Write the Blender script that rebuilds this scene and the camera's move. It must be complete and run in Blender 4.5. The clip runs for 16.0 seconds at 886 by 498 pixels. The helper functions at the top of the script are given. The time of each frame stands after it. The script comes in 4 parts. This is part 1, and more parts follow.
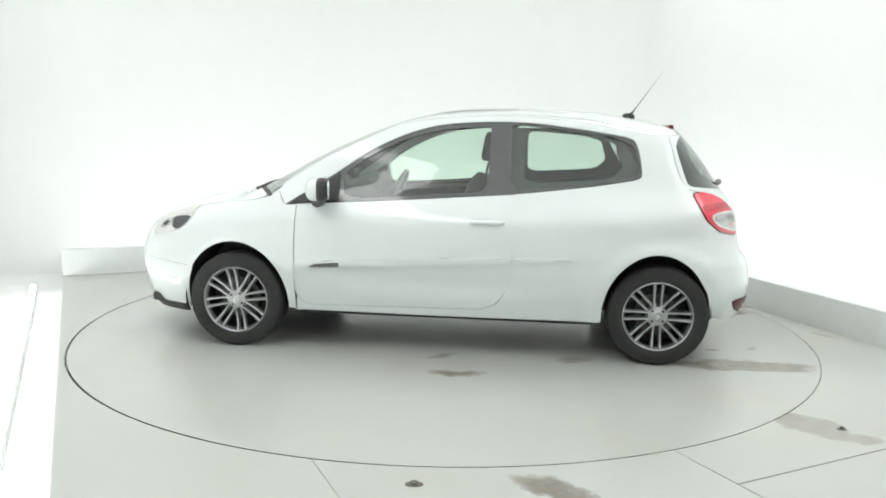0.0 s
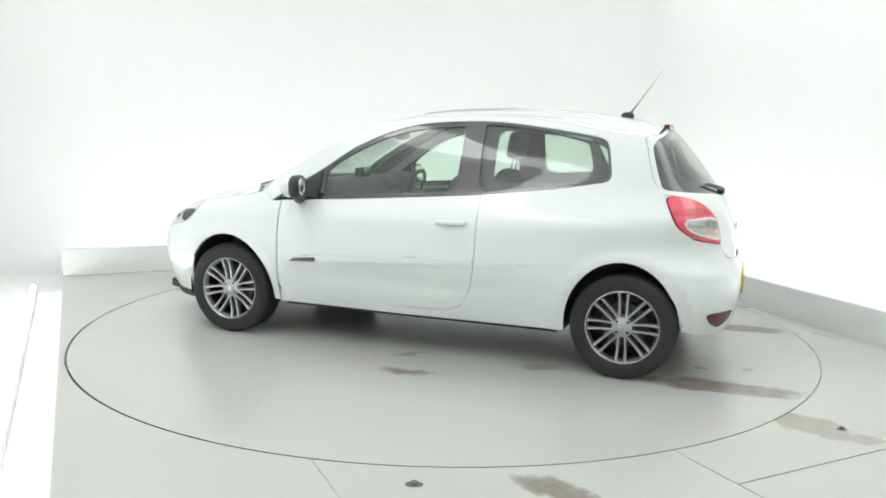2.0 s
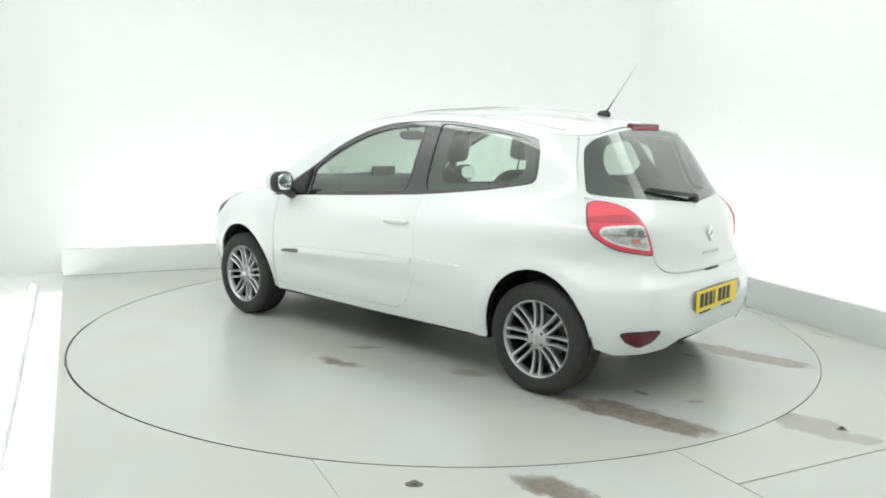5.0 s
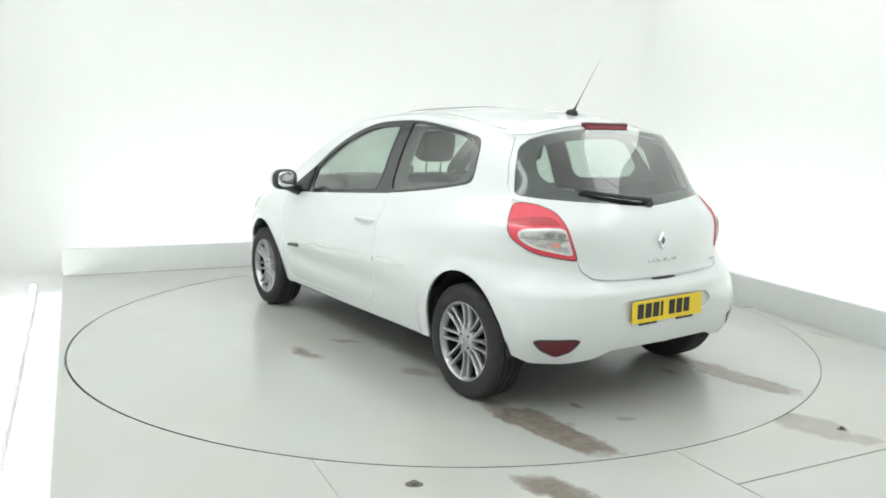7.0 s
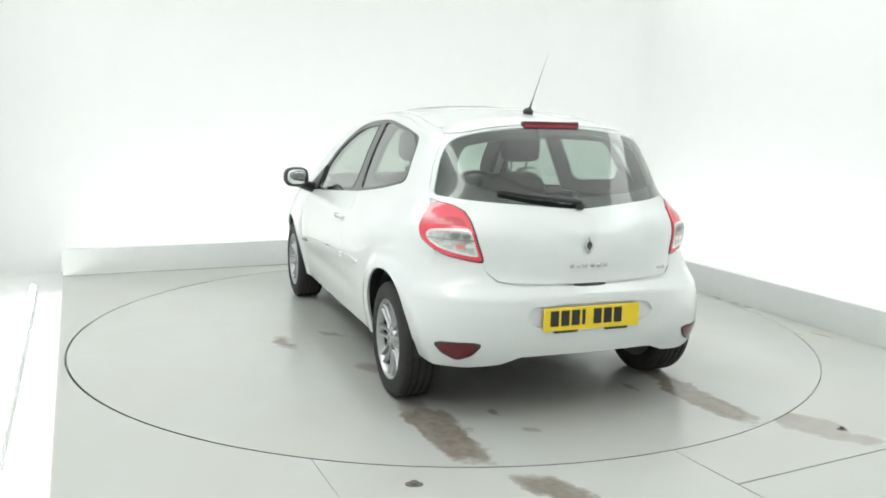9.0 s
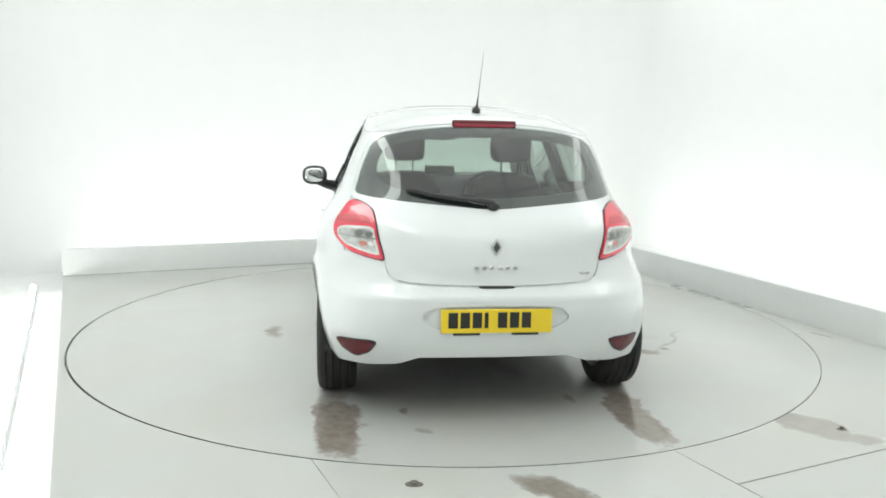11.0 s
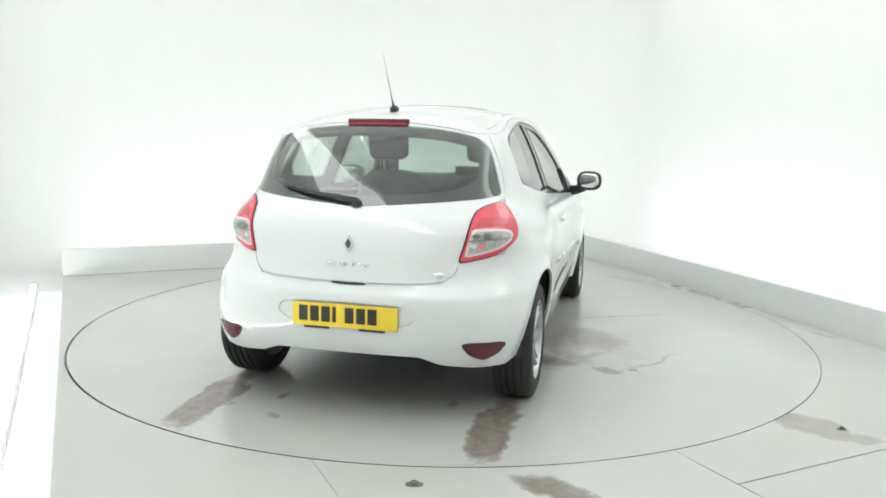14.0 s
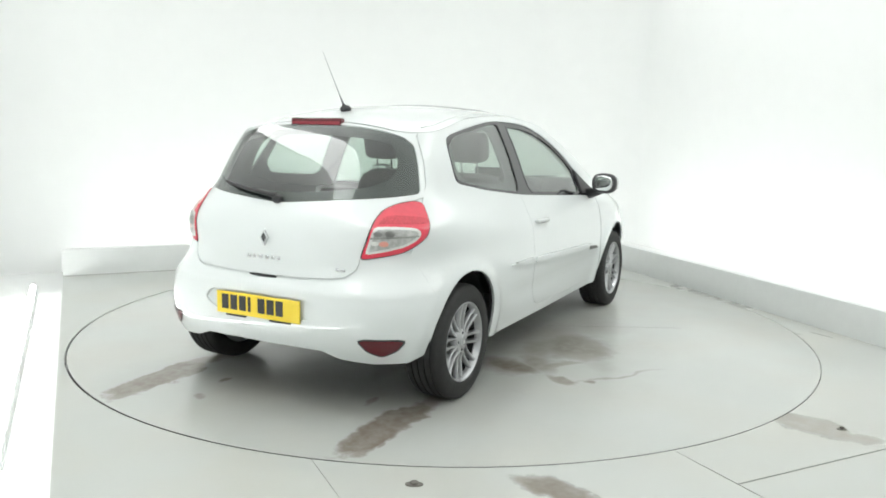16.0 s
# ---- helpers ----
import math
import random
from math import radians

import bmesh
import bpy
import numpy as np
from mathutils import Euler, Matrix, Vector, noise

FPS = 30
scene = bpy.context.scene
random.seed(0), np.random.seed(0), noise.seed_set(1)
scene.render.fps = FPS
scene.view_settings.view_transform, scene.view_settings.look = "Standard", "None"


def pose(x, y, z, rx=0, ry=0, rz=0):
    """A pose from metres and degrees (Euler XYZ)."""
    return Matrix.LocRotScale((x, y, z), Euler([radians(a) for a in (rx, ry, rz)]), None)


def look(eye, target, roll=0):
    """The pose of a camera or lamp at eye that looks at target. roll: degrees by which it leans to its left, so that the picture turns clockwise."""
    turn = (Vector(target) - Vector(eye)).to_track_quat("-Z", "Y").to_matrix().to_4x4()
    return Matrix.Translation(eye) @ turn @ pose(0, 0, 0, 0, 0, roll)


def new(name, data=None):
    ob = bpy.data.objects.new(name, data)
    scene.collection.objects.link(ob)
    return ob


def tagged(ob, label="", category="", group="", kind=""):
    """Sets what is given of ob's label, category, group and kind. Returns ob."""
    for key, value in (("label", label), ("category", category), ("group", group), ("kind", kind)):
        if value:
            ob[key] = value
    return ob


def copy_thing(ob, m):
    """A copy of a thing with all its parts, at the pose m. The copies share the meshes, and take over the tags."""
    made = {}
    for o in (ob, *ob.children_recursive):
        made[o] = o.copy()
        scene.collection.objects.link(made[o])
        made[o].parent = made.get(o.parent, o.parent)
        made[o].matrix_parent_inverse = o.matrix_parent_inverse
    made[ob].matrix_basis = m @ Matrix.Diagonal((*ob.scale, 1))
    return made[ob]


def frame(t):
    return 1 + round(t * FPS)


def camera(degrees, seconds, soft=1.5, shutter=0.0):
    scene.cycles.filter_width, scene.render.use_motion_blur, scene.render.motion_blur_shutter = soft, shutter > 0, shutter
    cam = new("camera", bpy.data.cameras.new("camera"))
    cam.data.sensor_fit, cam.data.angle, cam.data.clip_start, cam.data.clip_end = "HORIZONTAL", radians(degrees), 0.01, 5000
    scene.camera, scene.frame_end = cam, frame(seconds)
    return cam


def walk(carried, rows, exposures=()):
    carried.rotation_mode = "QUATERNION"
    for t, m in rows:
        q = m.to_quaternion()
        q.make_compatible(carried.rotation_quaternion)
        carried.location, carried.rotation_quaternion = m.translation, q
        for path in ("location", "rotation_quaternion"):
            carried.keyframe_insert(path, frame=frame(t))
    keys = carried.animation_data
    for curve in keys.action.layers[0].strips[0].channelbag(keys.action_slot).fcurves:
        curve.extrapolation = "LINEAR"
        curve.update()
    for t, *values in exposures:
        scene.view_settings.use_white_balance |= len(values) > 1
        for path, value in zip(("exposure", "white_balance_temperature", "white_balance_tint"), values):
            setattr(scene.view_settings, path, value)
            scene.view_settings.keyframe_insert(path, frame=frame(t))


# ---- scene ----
from mathutils.geometry import delaunay_2d_cdt

EXPOSURE = 0.25
EYE = Vector((0.0, -5.5221, 1.3822))
FORE = Vector((-0.00279, 0.98821, -0.15310))
cam = camera(58.405, 16.0, soft=1.8)
VIEW = look(EYE, EYE + FORE, 0.968)
walk(cam, [(0.0, VIEW), (16.0, VIEW)], exposures=[(0.0, EXPOSURE), (16.0, EXPOSURE)])

# ---- world and lights ----
world = bpy.data.worlds.new("world")
scene.world = world
world.use_nodes = True
world.node_tree.nodes["Background"].inputs[0].default_value = (.9, 1, .95, 1)
world.node_tree.nodes["Background"].inputs[1].default_value = .05
CEILING_FILL, BANK_GLOW, SIDE_GLOW, STRIP_GLOW = .70, 3.8, 2.0, 14.0


# ---- materials ----
def material(name, color, rough=.5, metal=0.0, coat=0.0, bump=0.0, scale=40.0, vary=0.0, spec=.5, rough_vary=0.0):
    """A surface with variation in tone and gloss at two scales and a fine relief, in object space."""
    m = bpy.data.materials.new(name)
    m.use_nodes = True
    t = m.node_tree
    b = t.nodes["Principled BSDF"]
    b.inputs["Base Color"].default_value = (*color, 1)
    b.inputs["Roughness"].default_value, b.inputs["Metallic"].default_value = rough, metal
    b.inputs["Coat Weight"].default_value, b.inputs["Coat Roughness"].default_value, b.inputs["Coat IOR"].default_value = coat, .05, 1.65
    b.inputs["Specular IOR Level"].default_value = spec
    if vary or bump or rough_vary:
        co = t.nodes.new("ShaderNodeTexCoord")
        fine, wide = t.nodes.new("ShaderNodeTexNoise"), t.nodes.new("ShaderNodeTexNoise")
        fine.inputs["Scale"].default_value, wide.inputs["Scale"].default_value = scale, scale / 14
        for n in (fine, wide):
            n.inputs["Detail"].default_value = 5
            t.links.new(co.outputs["Object"], n.inputs["Vector"])
        mix = t.nodes.new("ShaderNodeMath")
        mix.operation = "ADD"
        t.links.new(fine.outputs["Fac"], mix.inputs[0])
        t.links.new(wide.outputs["Fac"], mix.inputs[1])
        if vary:
            r = t.nodes.new("ShaderNodeMapRange")
            r.inputs["From Min"].default_value, r.inputs["From Max"].default_value = .6, 1.4
            r.inputs["To Min"].default_value, r.inputs["To Max"].default_value = 1 - vary, 1 + vary
            s = t.nodes.new("ShaderNodeVectorMath")
            s.operation = "SCALE"
            s.inputs[0].default_value = color
            t.links.new(mix.outputs[0], r.inputs["Value"])
            t.links.new(r.outputs[0], s.inputs["Scale"])
            t.links.new(s.outputs[0], b.inputs["Base Color"])
        if rough_vary:
            r = t.nodes.new("ShaderNodeMapRange")
            r.inputs["From Min"].default_value, r.inputs["From Max"].default_value = .6, 1.4
            r.inputs["To Min"].default_value, r.inputs["To Max"].default_value = rough - rough_vary, rough + rough_vary
            t.links.new(mix.outputs[0], r.inputs["Value"])
            t.links.new(r.outputs[0], b.inputs["Roughness"])
        if bump:
            u = t.nodes.new("ShaderNodeBump")
            u.inputs["Strength"].default_value, u.inputs["Distance"].default_value = .5, bump
            t.links.new(fine.outputs["Fac"], u.inputs["Height"])
            t.links.new(u.outputs[0], b.inputs["Normal"])
    return m


def glowing(name, color, strength):
    m = bpy.data.materials.new(name)
    m.use_nodes = True
    b = m.node_tree.nodes["Principled BSDF"]
    b.inputs["Base Color"].default_value = (.8, .8, .8, 1)
    b.inputs["Emission Color"].default_value, b.inputs["Emission Strength"].default_value = (*color, 1), strength
    return m


def pane(name, tint, haze=0.1):
    """Thin tinted glass: what is behind shows through the tint, with a mirror gloss that grows towards grazing, and a
    patchy pale film that paints hazy reflection.
    """
    m = bpy.data.materials.new(name)
    m.use_nodes = True
    t = m.node_tree
    t.nodes.remove(t.nodes["Principled BSDF"])
    see, shine, film, mix, mix2, lw, pw, sc = (t.nodes.new("ShaderNode" + k) for k in ("BsdfTransparent", "BsdfGlossy", "BsdfDiffuse", "MixShader", "MixShader", "LayerWeight", "Math", "Math"))
    see.inputs["Color"].default_value = (*tint, 1)
    shine.inputs["Roughness"].default_value = .02
    film.inputs["Color"].default_value = (.75, .77, .76, 1)
    pw.operation, sc.operation = "POWER", "MULTIPLY_ADD"
    pw.inputs[1].default_value, sc.inputs[1].default_value, sc.inputs[2].default_value = 2.4, .88, .075
    t.links.new(lw.outputs["Facing"], pw.inputs[0])
    t.links.new(pw.outputs[0], sc.inputs[0])
    co, n1, r = (t.nodes.new("ShaderNode" + k) for k in ("TexCoord", "TexNoise", "MapRange"))
    n1.inputs["Scale"].default_value, n1.inputs["Detail"].default_value, n1.inputs["Distortion"].default_value = 1.8, 4, .6
    r.inputs["From Min"].default_value, r.inputs["From Max"].default_value, r.inputs["To Max"].default_value = .42, .72, haze
    t.links.new(co.outputs["Object"], n1.inputs["Vector"])
    t.links.new(n1.outputs["Fac"], r.inputs["Value"])
    t.links.new(r.outputs[0], mix2.inputs[0])
    t.links.new(see.outputs[0], mix2.inputs[1])
    t.links.new(film.outputs[0], mix2.inputs[2])
    t.links.new(sc.outputs[0], mix.inputs[0])
    t.links.new(mix2.outputs[0], mix.inputs[1])
    t.links.new(shine.outputs[0], mix.inputs[2])
    t.links.new(mix.outputs[0], t.nodes["Material Output"].inputs["Surface"])
    return m


def stained(name, color, rough, blobs, dirt, wet=.17):
    """Painted steel floor with damp, dirty marks and broad soft brown tone at given places: (x, y, length, width, turn,
    strength).
    """
    m = material(name, color, rough, vary=.012, scale=4, rough_vary=.03)
    t = m.node_tree
    b = t.nodes["Principled BSDF"]
    co = t.nodes.new("ShaderNodeTexCoord")
    warp = t.nodes.new("ShaderNodeTexNoise")
    warp.inputs["Scale"].default_value, warp.inputs["Detail"].default_value = 5.5, 9
    t.links.new(co.outputs["Object"], warp.inputs["Vector"])
    off = t.nodes.new("ShaderNodeVectorMath")
    off.operation = "MULTIPLY_ADD"
    off.inputs[1].default_value, off.inputs[2].default_value = (.20, .20, 0), (-.10, -.10, 0)
    t.links.new(warp.outputs["Color"], off.inputs[0])
    add = t.nodes.new("ShaderNodeVectorMath")
    t.links.new(co.outputs["Object"], add.inputs[0])
    t.links.new(off.outputs[0], add.inputs[1])
    grain = t.nodes.new("ShaderNodeTexNoise")
    grain.inputs["Scale"].default_value, grain.inputs["Detail"].default_value, grain.inputs["Roughness"].default_value = 13.0, 8, .62
    t.links.new(co.outputs["Object"], grain.inputs["Vector"])
    total = None
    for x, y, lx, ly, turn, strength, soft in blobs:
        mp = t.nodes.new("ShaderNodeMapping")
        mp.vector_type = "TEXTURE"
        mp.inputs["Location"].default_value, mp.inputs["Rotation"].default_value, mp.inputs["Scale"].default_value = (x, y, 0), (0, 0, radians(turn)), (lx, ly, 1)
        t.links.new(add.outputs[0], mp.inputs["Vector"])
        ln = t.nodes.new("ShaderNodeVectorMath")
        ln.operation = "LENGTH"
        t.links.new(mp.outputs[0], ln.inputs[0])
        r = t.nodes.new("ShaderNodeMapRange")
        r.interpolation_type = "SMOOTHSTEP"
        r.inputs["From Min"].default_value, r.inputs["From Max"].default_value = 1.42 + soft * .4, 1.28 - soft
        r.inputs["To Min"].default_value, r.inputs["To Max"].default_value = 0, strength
        fray = t.nodes.new("ShaderNodeMath")
        fray.operation = "MULTIPLY_ADD"
        fray.inputs[1].default_value = .75
        t.links.new(grain.outputs["Fac"], fray.inputs[0])
        t.links.new(ln.outputs["Value"], fray.inputs[2])
        t.links.new(fray.outputs[0], r.inputs["Value"])
        if total is None:
            total = r.outputs[0]
        else:
            mx = t.nodes.new("ShaderNodeMath")
            mx.operation = "MAXIMUM"
            t.links.new(total, mx.inputs[0])
            t.links.new(r.outputs[0], mx.inputs[1])
            total = mx.outputs[0]
    gr = t.nodes.new("ShaderNodeMapRange")
    gr.inputs["From Min"].default_value, gr.inputs["From Max"].default_value = .3, .62
    gr.inputs["To Min"].default_value, gr.inputs["To Max"].default_value = .72, 1.0
    t.links.new(grain.outputs["Fac"], gr.inputs["Value"])
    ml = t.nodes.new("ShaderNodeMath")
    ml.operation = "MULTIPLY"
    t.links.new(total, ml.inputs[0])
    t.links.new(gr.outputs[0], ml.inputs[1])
    drift, dr, warm = (t.nodes.new("ShaderNode" + k) for k in ("TexNoise", "MapRange", "Mix"))
    drift.inputs["Scale"].default_value, drift.inputs["Detail"].default_value = 1.3, 5
    dr.inputs["From Min"].default_value, dr.inputs["From Max"].default_value, dr.inputs["To Max"].default_value = .42, .68, .55
    t.links.new(co.outputs["Object"], drift.inputs["Vector"])
    t.links.new(drift.outputs["Fac"], dr.inputs["Value"])
    warm.data_type = "RGBA"
    warm.inputs[7].default_value = (color[0] * 1.01, color[1] * .955, color[2] * .90, 1)
    t.links.new(dr.outputs[0], warm.inputs[0])
    t.links.new(b.inputs["Base Color"].links[0].from_socket, warm.inputs[6])
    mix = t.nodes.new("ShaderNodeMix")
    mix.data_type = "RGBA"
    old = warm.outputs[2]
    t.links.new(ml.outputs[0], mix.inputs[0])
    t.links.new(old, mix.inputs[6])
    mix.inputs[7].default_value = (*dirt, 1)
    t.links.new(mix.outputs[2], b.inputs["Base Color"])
    rm = t.nodes.new("ShaderNodeMix")
    old = b.inputs["Roughness"].links[0].from_socket
    t.links.new(ml.outputs[0], rm.inputs[0])
    t.links.new(old, rm.inputs[2])
    rm.inputs[3].default_value = wet
    t.links.new(rm.outputs[0], b.inputs["Roughness"])
    return m


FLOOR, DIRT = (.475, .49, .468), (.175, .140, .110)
# the large, weak, soft entries turn the deck browner under and round the car
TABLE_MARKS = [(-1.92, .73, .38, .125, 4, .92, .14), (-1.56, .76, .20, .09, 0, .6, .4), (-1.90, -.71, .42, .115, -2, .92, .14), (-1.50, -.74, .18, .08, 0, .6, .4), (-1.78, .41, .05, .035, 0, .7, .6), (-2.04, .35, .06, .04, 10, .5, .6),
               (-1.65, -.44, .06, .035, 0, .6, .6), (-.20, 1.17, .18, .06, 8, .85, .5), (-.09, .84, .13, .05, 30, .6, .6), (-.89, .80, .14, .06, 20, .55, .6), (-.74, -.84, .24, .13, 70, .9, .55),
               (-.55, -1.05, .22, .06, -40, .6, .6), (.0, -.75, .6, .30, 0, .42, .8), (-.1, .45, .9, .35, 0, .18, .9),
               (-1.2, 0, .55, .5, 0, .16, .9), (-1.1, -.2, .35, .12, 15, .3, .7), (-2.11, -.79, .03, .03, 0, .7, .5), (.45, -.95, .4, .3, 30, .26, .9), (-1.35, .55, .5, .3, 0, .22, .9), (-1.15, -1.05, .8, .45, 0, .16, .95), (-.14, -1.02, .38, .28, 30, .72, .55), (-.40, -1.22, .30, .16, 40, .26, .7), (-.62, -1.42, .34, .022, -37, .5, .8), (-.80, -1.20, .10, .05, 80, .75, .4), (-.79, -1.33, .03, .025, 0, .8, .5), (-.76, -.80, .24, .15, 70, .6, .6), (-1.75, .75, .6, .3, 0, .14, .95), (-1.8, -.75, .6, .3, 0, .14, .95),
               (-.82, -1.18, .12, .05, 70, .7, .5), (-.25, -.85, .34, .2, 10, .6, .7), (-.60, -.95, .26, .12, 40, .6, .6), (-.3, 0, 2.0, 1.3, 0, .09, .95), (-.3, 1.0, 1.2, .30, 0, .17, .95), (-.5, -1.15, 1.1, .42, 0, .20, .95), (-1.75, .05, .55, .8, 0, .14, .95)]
FLOOR_MARKS = [(.45, -2.625, .21, .085, -40, .9, .3), (.52, -2.78, .12, .05, -50, .8, .4), (1.75, -1.88, .27, .125, -52, .52, .25), (1.92, -2.05, .12, .07, -40, .5, .4), (1.98, -2.33, .10, .06, -50, .6, .5),
               (2.3, .25, .5, .03, -68, .45, .8), (1.95, 1.3, .5, .03, -69, .35, .8), (2.25, -.6, .5, .3, -50, .14, .9), (2.15, 1.2, .5, .25, -69, .15, .9)]
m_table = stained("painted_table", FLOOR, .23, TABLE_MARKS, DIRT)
m_floor = stained("painted_floor", FLOOR, .29, FLOOR_MARKS, DIRT)
m_joint = material("grimy_joint", (.26, .255, .235), .8, vary=.3, scale=20)
m_kerb = material("kerb_paint", (.69, .705, .695), .5, vary=.03, scale=14, bump=.0006)
m_wall = material("white_wall", (.80, .808, .80), .75, vary=.015, scale=6, bump=.0004)
m_pit = material("dark_steel", (.03, .03, .028), .6, vary=.2, scale=30)
m_rust = material("worn_bolt", (.13, .12, .105), .6, vary=.3, scale=120, bump=.001)
# weak glow of the added overhead fill panels
m_ceil = glowing("fill_diffuser", (.968, 1.0, .976), CEILING_FILL)
m_bank = glowing("bright_diffuser", (.968, 1.0, .976), BANK_GLOW)
m_side = glowing("soft_diffuser", (.968, 1.0, .976), SIDE_GLOW)
m_strip = glowing("strip_light", (.972, 1.0, .982), STRIP_GLOW)
m_paint = material("white_car_paint", (.69, .72, .718), .42, coat=1.0, vary=.006, scale=3)
m_black = material("black_plastic", (.022, .022, .024), .45, vary=.1, scale=60, bump=.0003)
m_gloss = material("gloss_black", (.022, .022, .025), .06)
m_gloss.node_tree.nodes["Principled BSDF"].inputs["IOR"].default_value = 1.9
m_frit = material("black_glass_border", (.045, .047, .05), .08)
m_trim = material("grey_interior_trim", (.065, .065, .07), .65, vary=.12, scale=50, bump=.0005)
m_cloth = material("charcoal_cloth", (.038, .039, .042), .9, vary=.2, scale=160, bump=.0008)
m_lining = material("pale_headlining", (.42, .43, .42), .9, vary=.05, scale=80)
m_tyre = material("tyre_rubber", (.026, .026, .026), .68, spec=.35, vary=.25, scale=35, bump=.0006)
m_alloy = material("silver_alloy", (.42, .425, .435), .28, metal=.85, vary=.05, scale=25)
# near-black alloy: shade deep in the wheel put into colour; also the nuts
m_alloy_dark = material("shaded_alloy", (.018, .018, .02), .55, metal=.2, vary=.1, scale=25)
m_disc = material("brake_disc", (.13, .125, .12), .4, metal=.9, vary=.15, scale=30)
m_chrome = material("chrome", (.62, .63, .64), .12, metal=1.0)
m_red = material("red_lens", (.70, .045, .08), .10, coat=.6, vary=.10, scale=26)
m_facet = material("faceted_red_lens", (.54, .03, .055), .14, coat=.5, vary=.3, scale=90, bump=.004)
m_bowl = material("ribbed_lamp_bowl", (.50, .50, .49), .2, metal=.4, vary=.4, scale=45, bump=.004)
m_dark_red = material("dark_red_lens", (.11, .007, .014), .15, coat=.2)
m_lens = material("wine_red_lens", (.30, .018, .035), .15, coat=.5)
m_clear = material("clear_lamp_reflector", (.74, .73, .72), .2, metal=.35, vary=.16, scale=60, bump=.002)
m_cup = material("dull_lamp_cup", (.20, .20, .195), .3, metal=.6, vary=.2, scale=60)
m_amber = material("red_amber_bulb", (.55, .22, .18), .3, coat=.5)
m_yellow = material("yellow_plate", (.84, .62, .03), .35, vary=.02, scale=30)
m_ink = material("black_ink", (.02, .02, .02), .5)
# last value: strength of the pale film painted as reflected haze
m_glass = pane("green_glass", (.76, .87, .80), .04)
m_dusk = pane("rear_glass", (.58, .67, .62), .06)
m_roofglass = material("grey_roof_glass", (.22, .23, .23), .05, coat=.5)
m_mirror = material("mirror_glass", (.75, .77, .77), .03, metal=1.0)
m_screen = material("dark_screen", (.03, .035, .035), .2)


# ---- building tools ----
def part(name, bm, material, parent=None, label=""):
    """Links a bmesh as one mesh object."""
    me = bpy.data.meshes.new(name)
    bm.normal_update()
    bm.to_mesh(me)
    bm.free()
    me.materials.append(material)
    for f in me.polygons:
        f.use_smooth = True
    me.set_sharp_from_angle(angle=radians(38))
    ob = new(name, me)
    ob.parent = parent
    return tagged(ob, label)


def clone(ob, m, parent):
    """Another object on the same mesh."""
    o = new(ob.name.split(".")[0], ob.data)
    o.parent, o.matrix_basis = parent, m
    return tagged(o, ob.get("label", ""))


def curve(pts, k=6):
    """A smooth open line through points."""
    p = [Vector(q) for q in pts]
    p = [p[0] * 2 - p[1]] + p + [p[-1] * 2 - p[-2]]
    res = []
    for i in range(1, len(p) - 2):
        a, b, c, d = p[i - 1:i + 3]
        for j in range(k):
            t = j / k
            res.append(tuple(.5 * (2 * b + (c - a) * t + (2 * a - 5 * b + 4 * c - d) * t * t + (3 * b - a - 3 * c + d) * t**3)))
    return res + [tuple(pts[-1])]


def soften(pts, times=2, cut=.22):
    """A closed outline with its corners rounded off."""
    for _ in range(times):
        res = []
        for i, a in enumerate(pts):
            b = pts[(i + 1) % len(pts)]
            res += [tuple(a[k] + (b[k] - a[k]) * cut for k in (0, 1)), tuple(b[k] + (a[k] - b[k]) * cut for k in (0, 1))]
        pts = res
    return pts


def inset(pts, d):
    """A closed outline moved inwards by d (outwards if negative)."""
    n = len(pts)
    area = sum(pts[i][0] * pts[(i + 1) % n][1] - pts[(i + 1) % n][0] * pts[i][1] for i in range(n))
    sg, res = (1 if area > 0 else -1), []
    for i in range(n):
        a, b, c = Vector(pts[i - 1]), Vector(pts[i]), Vector(pts[(i + 1) % n])
        u, v = (b - a), (c - b)
        u, v = (u.normalized() if u.length > 1e-9 else v.normalized()), (v.normalized() if v.length > 1e-9 else u.normalized())
        m = Vector((-u.y - v.y, u.x + v.x)) * sg
        m = m.normalized() * min(2.0, 1 / max(.3, m.length / 2)) if m.length > 1e-6 else Vector((0, 0))
        res.append(tuple(b + m * d))
    return res


def within(px, py, poly):
    """Which of the points lie inside a closed outline."""
    res = np.zeros(len(px), bool)
    n = len(poly)
    for i in range(n):
        (x1, y1), (x2, y2) = poly[i], poly[(i + 1) % n]
        if y1 != y2:
            res ^= ((y1 > py) != (y2 > py)) & (px < (x2 - x1) * (py - y1) / (y2 - y1) + x1)
    return res


